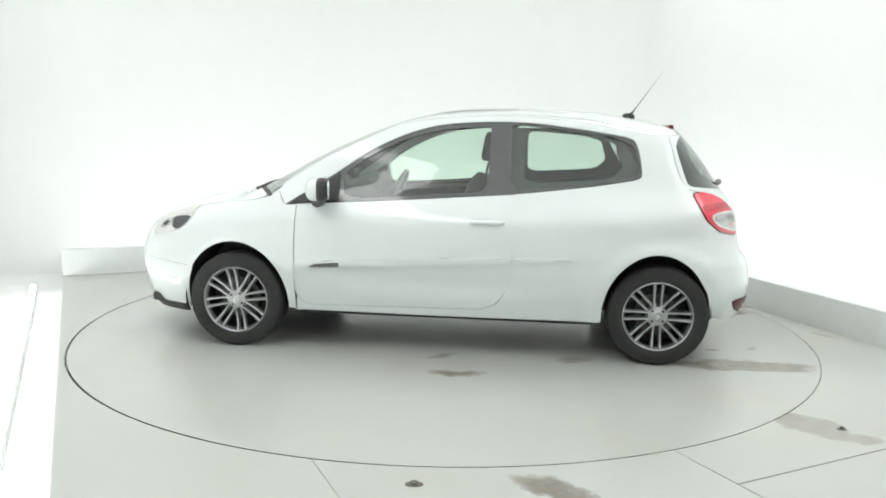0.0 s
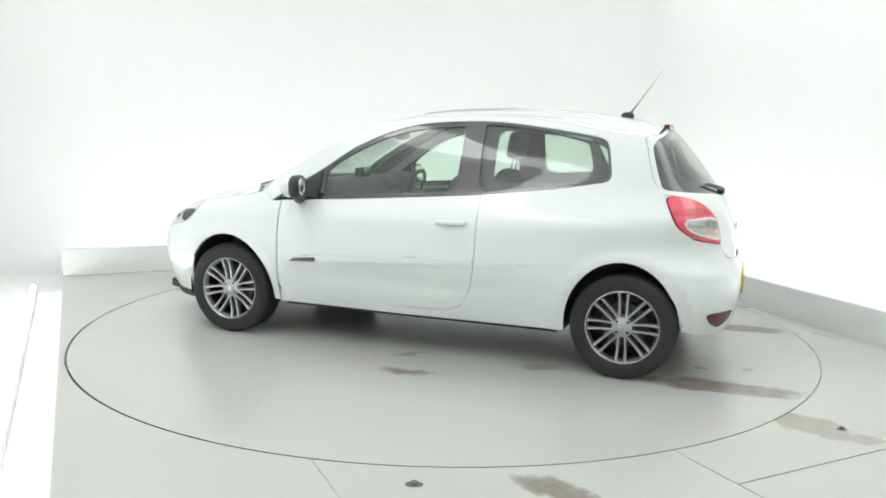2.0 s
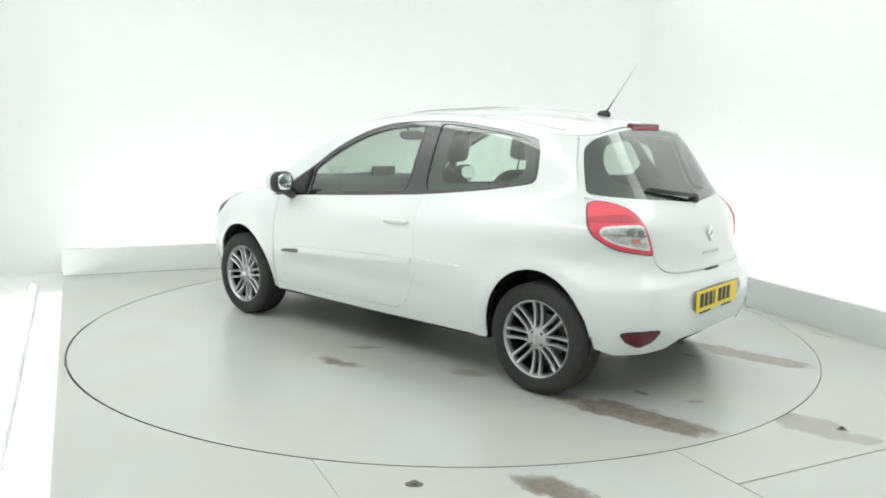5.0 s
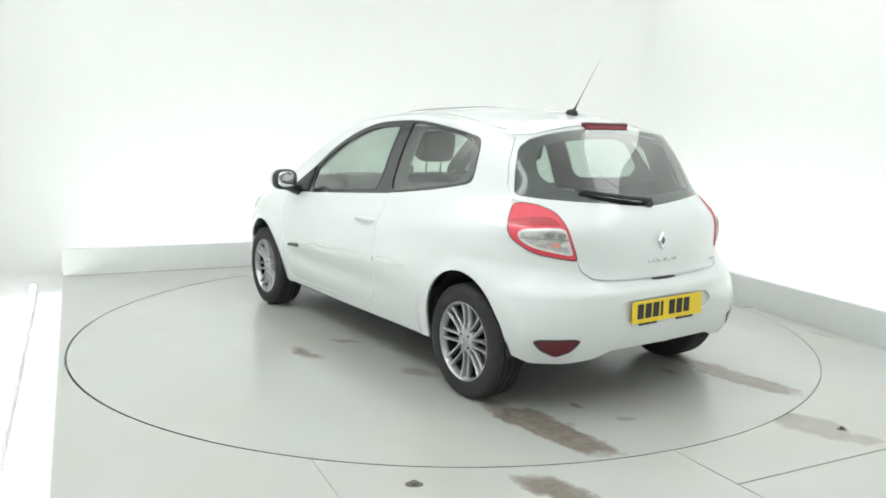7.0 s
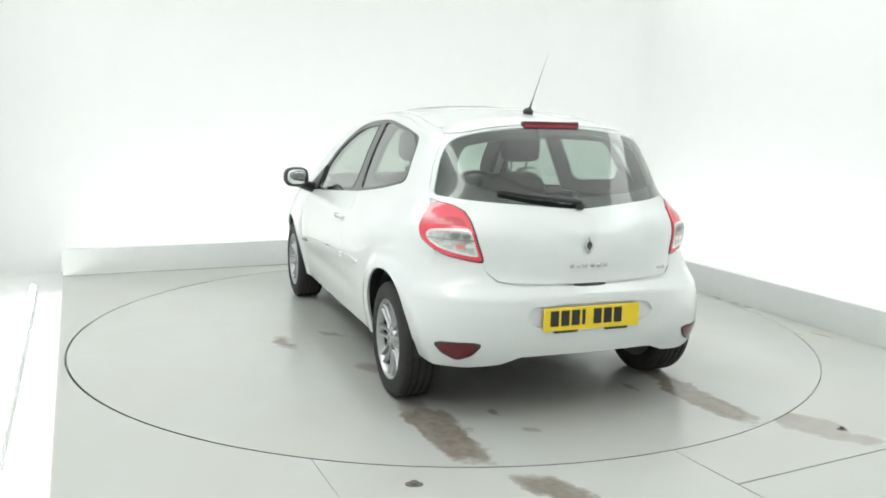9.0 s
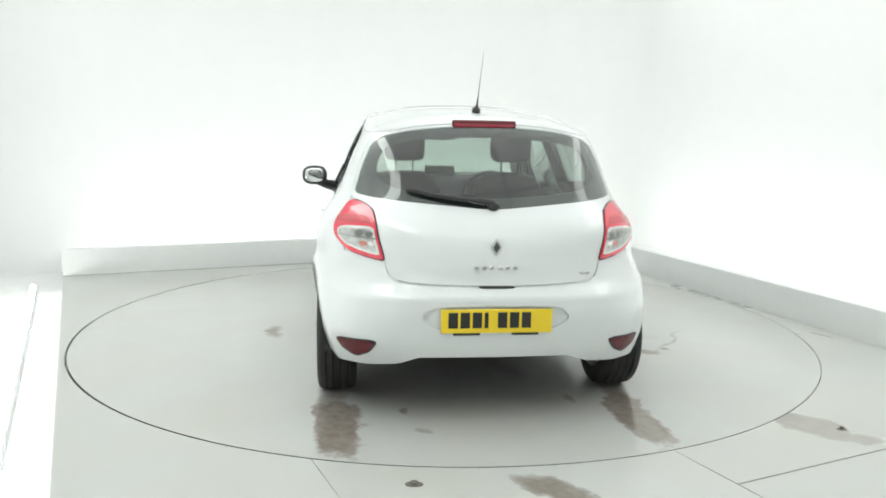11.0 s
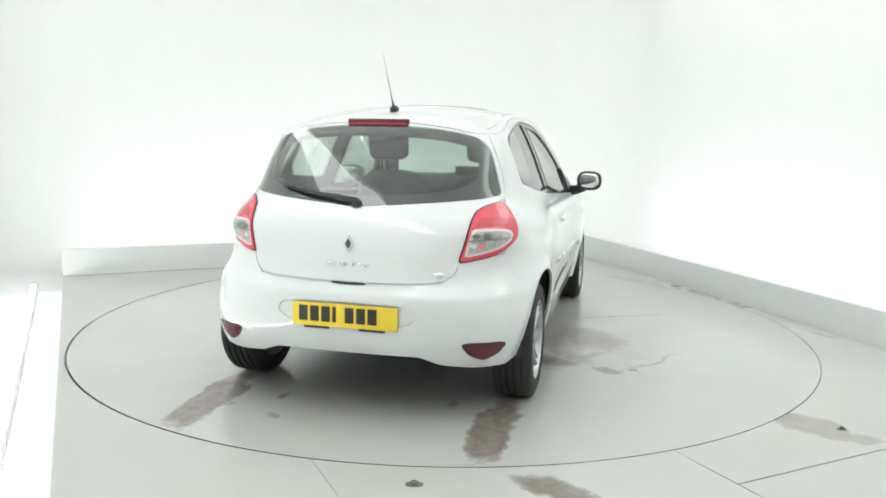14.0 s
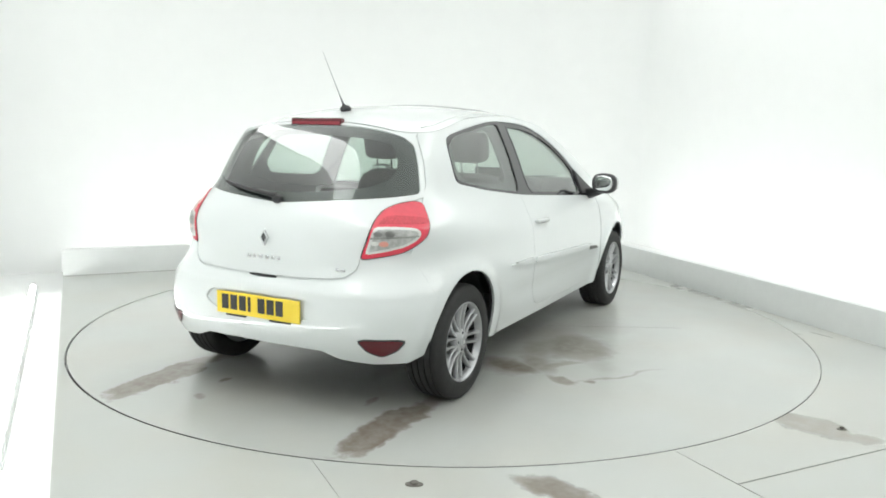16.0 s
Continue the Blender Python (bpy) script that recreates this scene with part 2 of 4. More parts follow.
def patch(name, outline, surface, material, parent=None, label="", step=.035, out=0.0, thick=.014, holes=(), core=(0, 0, .8), flip=False):
    """A curved sheet: an outline with holes in a surface's own two coordinates, moved out along its normal, with a turned-in rim."""
    loops = []
    for loop in (outline, *holes):
        res = []
        for i, a in enumerate(loop):
            b = loop[(i + 1) % len(loop)]
            k = max(1, math.ceil(math.hypot(b[0] - a[0], b[1] - a[1]) / step))
            res += [(a[0] + (b[0] - a[0]) * j / k, a[1] + (b[1] - a[1]) * j / k) for j in range(k)]
        loops.append(res)
    flat, edges = [], []
    for loop in loops:
        o, n = len(flat), len(loop)
        flat += loop
        edges += [(o + i, o + (i + 1) % n) for i in range(n)]
    rim = np.array(flat)
    lo, hi = rim[:len(loops[0])].min(0), rim[:len(loops[0])].max(0)
    gx, gy = np.meshgrid(np.arange(lo[0] + step / 2, hi[0], step), np.arange(lo[1] + step / 2, hi[1], step))
    gx, gy = gx.ravel(), gy.ravel()
    ok = within(gx, gy, loops[0])
    for h in loops[1:]:
        ok &= ~within(gx, gy, h)
    gx, gy = gx[ok], gy[ok]
    if len(gx):
        near = ((gx[:, None] - rim[None, :, 0]) ** 2 + (gy[:, None] - rim[None, :, 1]) ** 2).min(1) > (step * .45) ** 2
        flat = flat + list(zip(gx[near].tolist(), gy[near].tolist()))
    vs, _, fs, *_ = delaunay_2d_cdt([Vector(q) for q in flat], edges, [], 0, 1e-7)
    vx, vy = np.array([v.x for v in vs]), np.array([v.y for v in vs])
    fs = [f for f in fs if len(f) == 3]
    cx, cy = np.array([vx[list(f)].mean() for f in fs]), np.array([vy[list(f)].mean() for f in fs])
    ok = within(cx, cy, loops[0])
    for h in loops[1:]:
        ok &= ~within(cx, cy, h)
    fs = [f for f, k in zip(fs, ok) if k]
    place, norm = [], []
    for v in vs:
        p, e = surface(v.x, v.y), 1e-3
        n = (surface(v.x + e, v.y) - surface(v.x - e, v.y)).cross(surface(v.x, v.y + e) - surface(v.x, v.y - e))
        n = n.normalized() if n.length > 1e-12 else (p - Vector(core)).normalized()
        if n.dot(p - Vector(core)) < 0:
            n = -n
        place.append(p + n * out)
        norm.append(n)
    tri = []
    for f in fs:
        a, b, c = (place[i] for i in f)
        tri.append(f if (b - a).cross(c - a).dot(norm[f[0]]) > 0 else f[::-1])
    if flip:
        tri, norm = [f[::-1] for f in tri], [-n for n in norm]
    if thick:
        count = {}
        for f in tri:
            for i in range(3):
                count[(f[i], f[(i + 1) % 3])] = 1
        bord = [e for e in count if (e[1], e[0]) not in count]
        twin = {}
        for e in bord:
            for i in e:
                if i not in twin:
                    twin[i] = len(place)
                    place += [place[i].copy(), place[i] - norm[i] * thick]
                    norm += [Vector((0, 0, 0))] * 2
        for a, b in bord:
            tri.append((twin[b], twin[a], twin[a] + 1, twin[b] + 1))
    me = bpy.data.meshes.new(name)
    me.from_pydata([tuple(p) for p in place], [], tri)
    me.materials.append(material)
    for f in me.polygons:
        f.use_smooth = True
    me.update()
    me.normals_split_custom_set_from_vertices([tuple(n) for n in norm])
    ob = new(name, me)
    ob.parent = parent
    return tagged(ob, label)


def block(size, bevel=.01, seg=2, at=(0, 0, 0), turn=(0, 0, 0), bm=None):
    """A bevelled block, added to bm."""
    b = bmesh.new()
    bmesh.ops.create_cube(b, size=1, matrix=Matrix.Diagonal((*size, 1)))
    if bevel:
        bmesh.ops.bevel(b, geom=b.edges[:], offset=bevel, segments=seg, profile=.5, affect="EDGES")
    b.transform(pose(*at, *turn))
    if bm is None:
        return b
    me = bpy.data.meshes.new("tmp")
    b.to_mesh(me)
    b.free()
    bm.from_mesh(me)
    bpy.data.meshes.remove(me)
    return bm


def lathe(profile, seg=48, turn=None):
    """A turned shape about the y axis from (radius, y) pairs."""
    bm = bmesh.new()
    rings = [[bm.verts.new((r * math.cos(2 * math.pi * i / seg), y, r * math.sin(2 * math.pi * i / seg))) for i in range(seg)] for r, y in profile]
    for a, b in zip(rings, rings[1:]):
        for i in range(seg):
            bm.faces.new((a[i], a[(i + 1) % seg], b[(i + 1) % seg], b[i]))
    bmesh.ops.recalc_face_normals(bm, faces=bm.faces[:])
    return bm


def tube(pts, radius, seg=10, bm=None, closed=False):
    """A round bar along points; radius is one number or one for each point."""
    bm = bm or bmesh.new()
    pts = [Vector(p) for p in pts]
    rad = radius if isinstance(radius, (list, tuple)) else [radius] * len(pts)
    rings, n = [], len(pts)
    side = None
    for i, p in enumerate(pts):
        d = (pts[(i + 1) % n] - pts[i - 1]) if closed else (pts[min(i + 1, n - 1)] - pts[max(i - 1, 0)])
        d.normalize()
        side = d.cross(Vector((0, 0, 1)) if abs(d.z) < .9 else Vector((1, 0, 0))).normalized() if side is None else (side - d * side.dot(d)).normalized()
        up = side.cross(d)
        rings.append([bm.verts.new(p + (side * math.cos(2 * math.pi * k / seg) + up * math.sin(2 * math.pi * k / seg)) * rad[i]) for k in range(seg)])
    for i in range(n if closed else n - 1):
        a, b = rings[i], rings[(i + 1) % n]
        for k in range(seg):
            bm.faces.new((a[k], a[(k + 1) % seg], b[(k + 1) % seg], b[k]))
    if not closed:
        bm.faces.new(rings[0])
        bm.faces.new(rings[-1][::-1])
    bmesh.ops.recalc_face_normals(bm, faces=bm.faces[:])
    return bm


def slab(poly, z0, z1, bevel=0.0, bm=None):
    """A flat plate from a plan outline."""
    bm = bm or bmesh.new()
    f = bm.faces.new([bm.verts.new((x, y, z0)) for x, y in poly])
    r = bmesh.ops.extrude_face_region(bm, geom=[f])
    bmesh.ops.translate(bm, verts=[v for v in r["geom"] if isinstance(v, bmesh.types.BMVert)], vec=(0, 0, z1 - z0))
    bmesh.ops.recalc_face_normals(bm, faces=bm.faces[:])
    if bevel:
        bmesh.ops.bevel(bm, geom=bm.edges[:], offset=bevel, segments=2, profile=.5, affect="EDGES")
    return bm


def puff(size, power=3.0, at=(0, 0, 0), turn=(0, 0, 0), n=20, bm=None):
    """A cushion-like rounded solid."""
    bm = bm or bmesh.new()
    m, rows = pose(*at, *turn), []

    def sp(v):
        return math.copysign(abs(v) ** (2 / power), v)
    for i in range(n // 2 + 1):
        a = -math.pi / 2 + math.pi * i / (n // 2)
        rows.append([bm.verts.new(m @ Vector((size[0] / 2 * sp(math.cos(a)) * sp(math.cos(2 * math.pi * k / n)), size[1] / 2 * sp(math.cos(a)) * sp(math.sin(2 * math.pi * k / n)), size[2] / 2 * sp(math.sin(a))))) for k in range(n)])
    for a, b in zip(rows, rows[1:]):
        for k in range(n):
            bm.faces.new((a[k], a[(k + 1) % n], b[(k + 1) % n], b[k]))
    bmesh.ops.remove_doubles(bm, verts=bm.verts[:], dist=1e-5)
    bmesh.ops.recalc_face_normals(bm, faces=bm.faces[:])
    return bm


# ---- shape of the car body: x forward, y to its left, z up, from mid-wheelbase on the ground ----
XC, XF, LR, LF = -0.85, 1.0, 1.3, 1.3
WZ = [(.14, .790), (.20, .800), (.30, .822), (.42, .848), (.55, .862), (.70, .858), (.82, .838), (.90, .802), (.95, .778), (1.0, .754), (1.1, .713),
      (1.2, .675), (1.3, .630), (1.4, .580), (1.46, .545), (1.55, .48)]
RZ = [(.14, -1.72), (.20, -1.77), (.28, -1.835), (.36, -1.868), (.45, -1.880), (.56, -1.880), (.61, -1.872), (.645, -1.845), (.68, -1.835), (.75, -1.830), (.825, -1.818),
      (.90, -1.790), (.95, -1.762), (1.0, -1.725), (1.05, -1.69), (1.15, -1.615), (1.25, -1.535), (1.32, -1.474), (1.38, -1.412), (1.42, -1.36), (1.5, -1.25)]
NZ = [(.14, 4.4), (.45, 4.4), (.60, 3.8), (.76, 3.0), (.82, 3.1), (.91, 3.5), (1.05, 3.3), (1.2, 3.7), (1.3, 4.1), (1.4, 4.3), (1.5, 4.3)]
FZ = [(.14, 2.02), (.22, 2.08), (.35, 2.125), (.5, 2.14), (.6, 2.12), (.68, 2.08), (.74, 2.02), (.80, 1.92), (.85, 1.80), (.9, 1.6), (1.5, 1.3)]
EDGE = [(-2.15, 1.402), (-1.9, 1.396), (-1.7, 1.378), (-1.52, 1.352), (-1.35, 1.352), (-1.1, 1.385), (-.9, 1.412), (-.6, 1.440), (-.3, 1.448), (0, 1.432), (.15, 1.418),
        (.3, 1.391), (.5, 1.306), (.7, 1.206), (.9, 1.088), (1.0, 1.020), (1.08, .970), (1.2, .932), (1.4, .903), (1.6, .868), (1.8, .818), (2.0, .755), (2.15, .71), (2.3, .69)]
MID = [(-1.40, 1.395), (-1.36, 1.405), (-1.25, 1.437), (-1.1, 1.462), (-.9, 1.486), (-.57, 1.503), (-.22, 1.503), (0, 1.490), (.13, 1.470), (.25, 1.446), (.4, 1.402), (.6, 1.325), (.8, 1.235),
       (1.0, 1.132), (1.2, 1.02), (1.32, .955), (1.5, .932), (1.7, .893), (1.9, .825), (2.0, .77), (2.06, .71), (2.2, .64)]


def smooth(table):
    """A smooth curve through a table of (a, b), sampled finely."""
    a = np.array([q[0] for q in table], float)
    b = np.array([q[1] for q in table], float)
    h, d = np.diff(a), np.diff(b) / np.diff(a)
    m = np.concatenate([[d[0]], (d[:-1] * h[1:] + d[1:] * h[:-1]) / (h[1:] + h[:-1]), [d[-1]]])
    xs = np.linspace(a[0], a[-1], 600)
    i = np.clip(np.searchsorted(a, xs) - 1, 0, len(h) - 1)
    t = (xs - a[i]) / h[i]
    ys = (2 * t**3 - 3 * t**2 + 1) * b[i] + (t**3 - 2 * t**2 + t) * h[i] * m[i] + (3 * t**2 - 2 * t**3) * b[i + 1] + (t**3 - t**2) * h[i] * m[i + 1]
    step = (a[-1] - a[0]) / 599

    def at(v):
        u = min(max((v - a[0]) / step, 0.0), 598.999)
        k = int(u)
        return float(ys[k] + (ys[k + 1] - ys[k]) * (u - k))
    return at


w_of, r_of, n_of, f_of, edge_of, mid_of = (smooth(q) for q in (WZ, RZ, NZ, FZ, EDGE, MID))


def corner(u, n):
    """A rounded quarter: u from 0 (middle of the end) to 1 (flank)."""
    c, d = math.cos(u * math.pi / 2), math.sin(u * math.pi / 2)
    c, d = max(c, 0.0), max(d, 0.0)
    r = (c ** n + d ** n) ** (-1 / n)
    return c * r, d * r


def wrap(s, z):
    """The left body side from nose (s=2.3) to tail (s=-2.15) at the height z."""
    w = w_of(z) - 0.012 * math.exp(-((z - .44) / .06) ** 2) * math.exp(-((s - .1) / .75) ** 4)
    u = min(1.0, max(0.0, (-.45 - s) / .6))
    w += .026 * math.exp(-((z - .88) / .10) ** 2) * u * u * (3 - 2 * u)  # the haunch over the rear wheel
    u = min(1.0, max(0.0, (s - .75) / .4))
    w += .016 * math.exp(-((z - .5) / .28) ** 2) * u * u * (3 - 2 * u)  # fuller front wings
    if s < XC:
        x, y = corner((s + LR - XC) / LR, n_of(z))
        x, y = XC - (XC - r_of(z)) * x, w * y
    elif s > XF:
        x, y = corner((XF + LF - s) / LF, 3.0)
        x, y = XF + (f_of(z) - XF) * x, w * y
    else:
        x, y = s, w
    for hub in (1.2875, -1.2875):  # a slight flare round the wheels
        d = math.hypot(x - hub, z - .295)
        y += .014 * math.exp(-((d - .385) / .045) ** 2) * (1 if y > .6 else 0)
    return Vector((x, y, z))


def s_at_x(x, z):
    """s for a place on the flank or its rounded ends at x."""
    if x < XC:
        n, c = n_of(z), min(1.0, (XC - x) / (XC - r_of(z)))
        return XC - LR + LR * 2 / math.pi * math.atan2((1 - c ** n) ** (1 / n), c)
    if x > XF:
        c = min(1.0, (x - XF) / (f_of(z) - XF))
        return XF + LF - LF * 2 / math.pi * math.atan2((1 - c ** 3) ** (1 / 3), c)
    return x


def s_at_y(y, z):
    """s for a place on the tail at y (0 or more)."""
    n, d = n_of(z), min(1.0, y / w_of(z))
    return XC - LR + LR * 2 / math.pi * math.atan2(d, (1 - d ** n) ** (1 / n))


RIM = [wrap(s, edge_of(s)) for s in np.linspace(-2.149, 2.299, 700)]
RIM_X, RIM_Y, RIM_Z = (np.array([q[k] for q in RIM]) for k in range(3))
RIM_X = np.maximum.accumulate(RIM_X + np.arange(700) * 1e-9)


def top(x, q):
    """Bonnet, windscreen and roof: q runs from -1 (right edge) to 1 (left edge)."""
    ye, ze = float(np.interp(x, RIM_X, RIM_Y)), float(np.interp(x, RIM_X, RIM_Z))
    a = abs(q)
    return Vector((x, q * ye, ze + (mid_of(x) - ze) * (1 - a ** 2.4)))


# ---- the studio: a drive-in booth set 21 degrees askew ----
ROOM = 21.0
BACK, RIGHT, FRONT, HIGH = 2.69, 2.51, -6.9, 4.0
RT = Matrix.Rotation(radians(ROOM), 2)


def plan(a, b):
    """A place in the booth's own plan, in world x, y."""
    v = RT @ Vector((a, b))
    return v.x, v.y


LEFT_FAR, LEFT_NEAR = Vector((-3.413, 1.43)), Vector((-1.451, -2.768))


def left_at(b):
    """Where the left wall stands, in the booth's plan, at depth b."""
    f, n = RT.inverted() @ LEFT_FAR, RT.inverted() @ LEFT_NEAR
    return f.x + (n.x - f.x) * (b - f.y) / (n.y - f.y)


def back_at(a):
    """Where the far upstand stands, in the booth's plan, at a: a little out of square."""
    return 2.668 + .046 * a


CORNER_L = Vector((-2.676, back_at(-2.676)))


def structure(name, bm, m, label="", category=""):
    ob = part(name, bm, m)
    return tagged(ob, label, category, kind="structure")


TR, GAP = 2.441, .0092


def plates():
    """Four floor plates with open joints, cut round the turntable."""
    base = structure("floor", slab([plan(-9, FRONT - .2), plan(6, FRONT - .2), plan(6, 6), plan(-9, 6)], -.40, -.22), m_pit, "dark steel underfloor below the grey floor plates", "floor")
    g, k = .0014, 160

    def arc(a0, a1):
        return [((TR + GAP) * math.cos(a0 + (a1 - a0) * i / k) - .0045, (TR + GAP) * math.sin(a0 + (a1 - a0) * i / k) + .0006) for i in range(k + 1)]

    def joint_1(b):
        return -1.36 - .08 * (b + 2.04)

    def joint_2(b):
        return .15 - .09 * (b + 2.43)

    def joint_3(a):
        return -2.808 + .083 * (a - .192)

    def meet(joint, d):
        """The angle at which a joint leaves the turntable's edge, on the near side."""
        b = -2.2
        for _ in range(30):
            b = -math.sqrt((TR + GAP) ** 2 - (joint(b) + d) ** 2)
        return math.atan2(b, joint(b) + d) + radians(ROOM)
    far, near = .02, FRONT
    a3 = joint_2(-2.808)
    outlines = [
        [plan(left_at(near), near), plan(joint_1(near) - g, near)] + arc(meet(joint_1, -g), radians(ROOM + 90) - 2 * math.pi)[:] + [plan(0, back_at(0) + far), plan(left_at(CORNER_L.y), CORNER_L.y + far)],
        [plan(joint_1(near) + g, near), plan(joint_2(near) - g, near)] + arc(meet(joint_2, -g), meet(joint_1, g)),
        [plan(a3 + g, joint_3(a3) + .006), plan(RIGHT + .02, joint_3(RIGHT) + .006), plan(RIGHT + .02, back_at(RIGHT) + far), plan(0, back_at(0) + far)] + arc(radians(ROOM + 90), meet(joint_2, g)),
        [plan(joint_2(near) + g, near), plan(RIGHT + .02, near), plan(RIGHT + .02, joint_3(RIGHT) - g), plan(a3 + g, joint_3(a3) - g)],
    ]
    for o in outlines:
        ob = part("floor_plate", slab(o, -.03, 0), m_floor, base, "pale grey-green painted floor plate with damp marks")
        for face in ob.data.polygons:
            face.use_smooth = False


    for p, q in (((2.559, -.11), (2.66, -.254)), ((2.224, 1.083), (2.336, .725))):
        p, q = Vector(p), Vector(q)
        n = Vector((p.y - q.y, q.x - p.x)).normalized() * .007
        m = p.lerp(q, .45)
        part("floor_scrape", slab([tuple(p), tuple(m - n), tuple(q), tuple(m + n)], -.001, .0012), m_joint, base, "dark scrape in the floor paint")


plates()


def kerb(name, p, q, height, depth, side):
    """A low upstand along a line, with a rounded top."""
    p, q = Vector(p), Vector(q)
    d = (q - p).normalized()
    n = Vector((-d.y, d.x)) * side
    bm = slab([tuple(p), tuple(q), tuple(q + n * depth), tuple(p + n * depth)], -.03, height)
    bmesh.ops.bevel(bm, geom=[e for e in bm.edges if all(v.co.z > 0 for v in e.verts)], offset=.006, segments=2, profile=.5, affect="EDGES")
    ob = structure(name, bm, m_kerb, "low pale grey painted upstand hiding strip lights", "kerb")
    if side > 0:
        part("base_joint", slab([tuple(p - n * .003), tuple(q - n * .003), tuple(p + d * (q - p).length + n * .0), tuple(p)], 0.0005, .004), m_joint, ob)


kerb("kerb_back", plan(*CORNER_L), plan(RIGHT + .06, back_at(RIGHT + .06)), .242, .06, 1)
kerb("kerb_right", plan(RIGHT, -4.6), plan(RIGHT, back_at(RIGHT) - .002), .236, .06, -1)
WB, WR = BACK + 1.15, RIGHT + 1.15
walls = {
    "wall_back": [plan(left_at(WB) - 1.0, WB), plan(WR + .2, WB), plan(WR + .2, WB + .15), plan(left_at(WB) - 1.0, WB + .15)],
    "wall_right": [plan(WR, FRONT), plan(WR, WB - .003), plan(WR + .15, WB - .003), plan(WR + .15, FRONT)],
    "wall_left": [plan(left_at(FRONT) - .75, FRONT), plan(left_at(WB - .003) - .75, WB - .003), plan(left_at(WB - .003) - .9, WB - .003), plan(left_at(FRONT) - .9, FRONT)],
    # unseen, added close behind the camera to bounce light onto the car
    "front_bounce_wall": [plan(left_at(FRONT) - .9, FRONT - .003), plan(WR + .15, FRONT - .003), plan(WR + .15, FRONT - .15), plan(left_at(FRONT) - .9, FRONT - .15)],
}
for name, o in walls.items():
    structure(name, slab(o, -.215, HIGH), m_wall, "smooth white studio wall, softly lit", "wall")


def cove():
    """The rounded inner corner between the two far walls."""
    r, k, bm = .9, 48, bmesh.new()
    line = [plan(WR - r + r * math.sin(math.pi / 2 * i / k) + .0005, WB - r + r * math.cos(math.pi / 2 * i / k) + .0005) for i in range(k + 1)]
    lo, hi = [[bm.verts.new((x, y, z)) for x, y in line] for z in (-.2, HIGH)]
    for i in range(k):
        bm.faces.new((lo[i], lo[i + 1], hi[i + 1], hi[i]))
    bmesh.ops.recalc_face_normals(bm, faces=bm.faces[:])
    for face in bm.faces:
        face.smooth = True
    structure("wall_cove", bm, m_wall, "rounded white corner of the studio walls", "wall")


cove()
bm = slab([plan(left_at(FRONT) - 1.0, FRONT - .15), plan(WR + .15, FRONT - .15), plan(WR + .15, WB + .15), plan(left_at(WB) - 1.1, WB + .15)], HIGH, HIGH + .1)
structure("ceiling", bm, m_wall, "white studio ceiling", "ceiling")


def ceiling_fill_panels():
    # unseen panels, added to lift the general light on car and floor
    frame_ob = tagged(new("ceiling_fill"), "broad faintly glowing white panels added over the turntable as fill light", "ceiling light")
    w, d = 1.2, 1.82
    for i in range(4):
        for j in range(5):
            x, y = plan(-1.86 + i * 1.24, -5.85 + j * 1.9)
            b = block((w, d, .05), .01, 1, (0, 0, 0))
            b.transform(Matrix.Translation((x, y, HIGH - .06)) @ Matrix.Rotation(radians(ROOM), 4, "Z"))
            part("diffuser", b, m_ceil, frame_ob)


ceiling_fill_panels()


def light_bank(a0, a1, b0, b1, n, m):
    """A row of bright diffuser panels at the ceiling's edge."""
    ob = tagged(new("light_bank"), "row of bright white diffuser panels at the ceiling's edge", "ceiling light", "ceiling light banks")
    d = (b1 - b0) / n
    for i in range(n):
        x, y = plan((a0 + a1) / 2, b0 + d * (i + .5))
        b = block((a1 - a0, d - .04, .05), .01, 1)
        b.transform(Matrix.Translation((x, y, HIGH - .06)) @ Matrix.Rotation(radians(ROOM), 4, "Z"))
        part("diffuser", b, m, ob)


light_bank(-3.16, -2.50, -5.5, 2.6, 5, m_bank)
light_bank(2.55, 3.55, -5.5, 2.6, 5, m_side)


def strip_light(p, q, z=.11, base=0.0):
    """Fluorescent battens on low plinths behind an upstand."""
    p, q = Vector((*p, z)), Vector((*q, z))
    n = max(1, round((q - p).length / 1.25))
    for i in range(n):
        a, b = p.lerp(q, (i + .03) / n), p.lerp(q, (i + .97) / n)
        ob = tagged(new("strip_light"), "fluorescent batten hidden behind the upstand", "strip light", "hidden strip lights")
        part("tube", tube([a + Vector((0, 0, .03)), b + Vector((0, 0, .03))], .022, 10), m_strip, ob)
        part("batten", tube([a - Vector((0, 0, .02)), b - Vector((0, 0, .02))], .028, 8), m_kerb, ob)
        d = (b - a).normalized()
        off = Vector((-d.y, d.x, 0)) * .03
        part("plinth", slab([tuple((e + w).xy) for e, w in ((a, off), (a, -off), (b, -off), (b, off))], base, z - .03), m_kerb, ob)


strip_light(plan(left_at(BACK) + .15, BACK + .30), plan(RIGHT, BACK + .40))
strip_light(plan(RIGHT + .30, -4.4), plan(RIGHT + .30, BACK))
strip_light(plan(left_at(-4.0) - .25, -4.0), plan(left_at(BACK) - .25, BACK), -.13, -.19)
bm = slab([plan(left_at(FRONT) - .75, FRONT), plan(left_at(FRONT) - .004, FRONT), plan(left_at(WB) - .004, WB), plan(left_at(WB) - .75, WB)], -.215, -.19)
structure("trough_left", bm, m_wall, "white sunken trough along the floor's edge", "floor")
bm = slab([plan(left_at(CORNER_L.y) + .002, CORNER_L.y + .062), plan(WR, back_at(WR) + .062), plan(WR, WB), plan(left_at(WB) + .002, WB)], -.21, 0)
structure("trough_back", bm, m_wall, "white trough floor between upstand and wall", "floor")
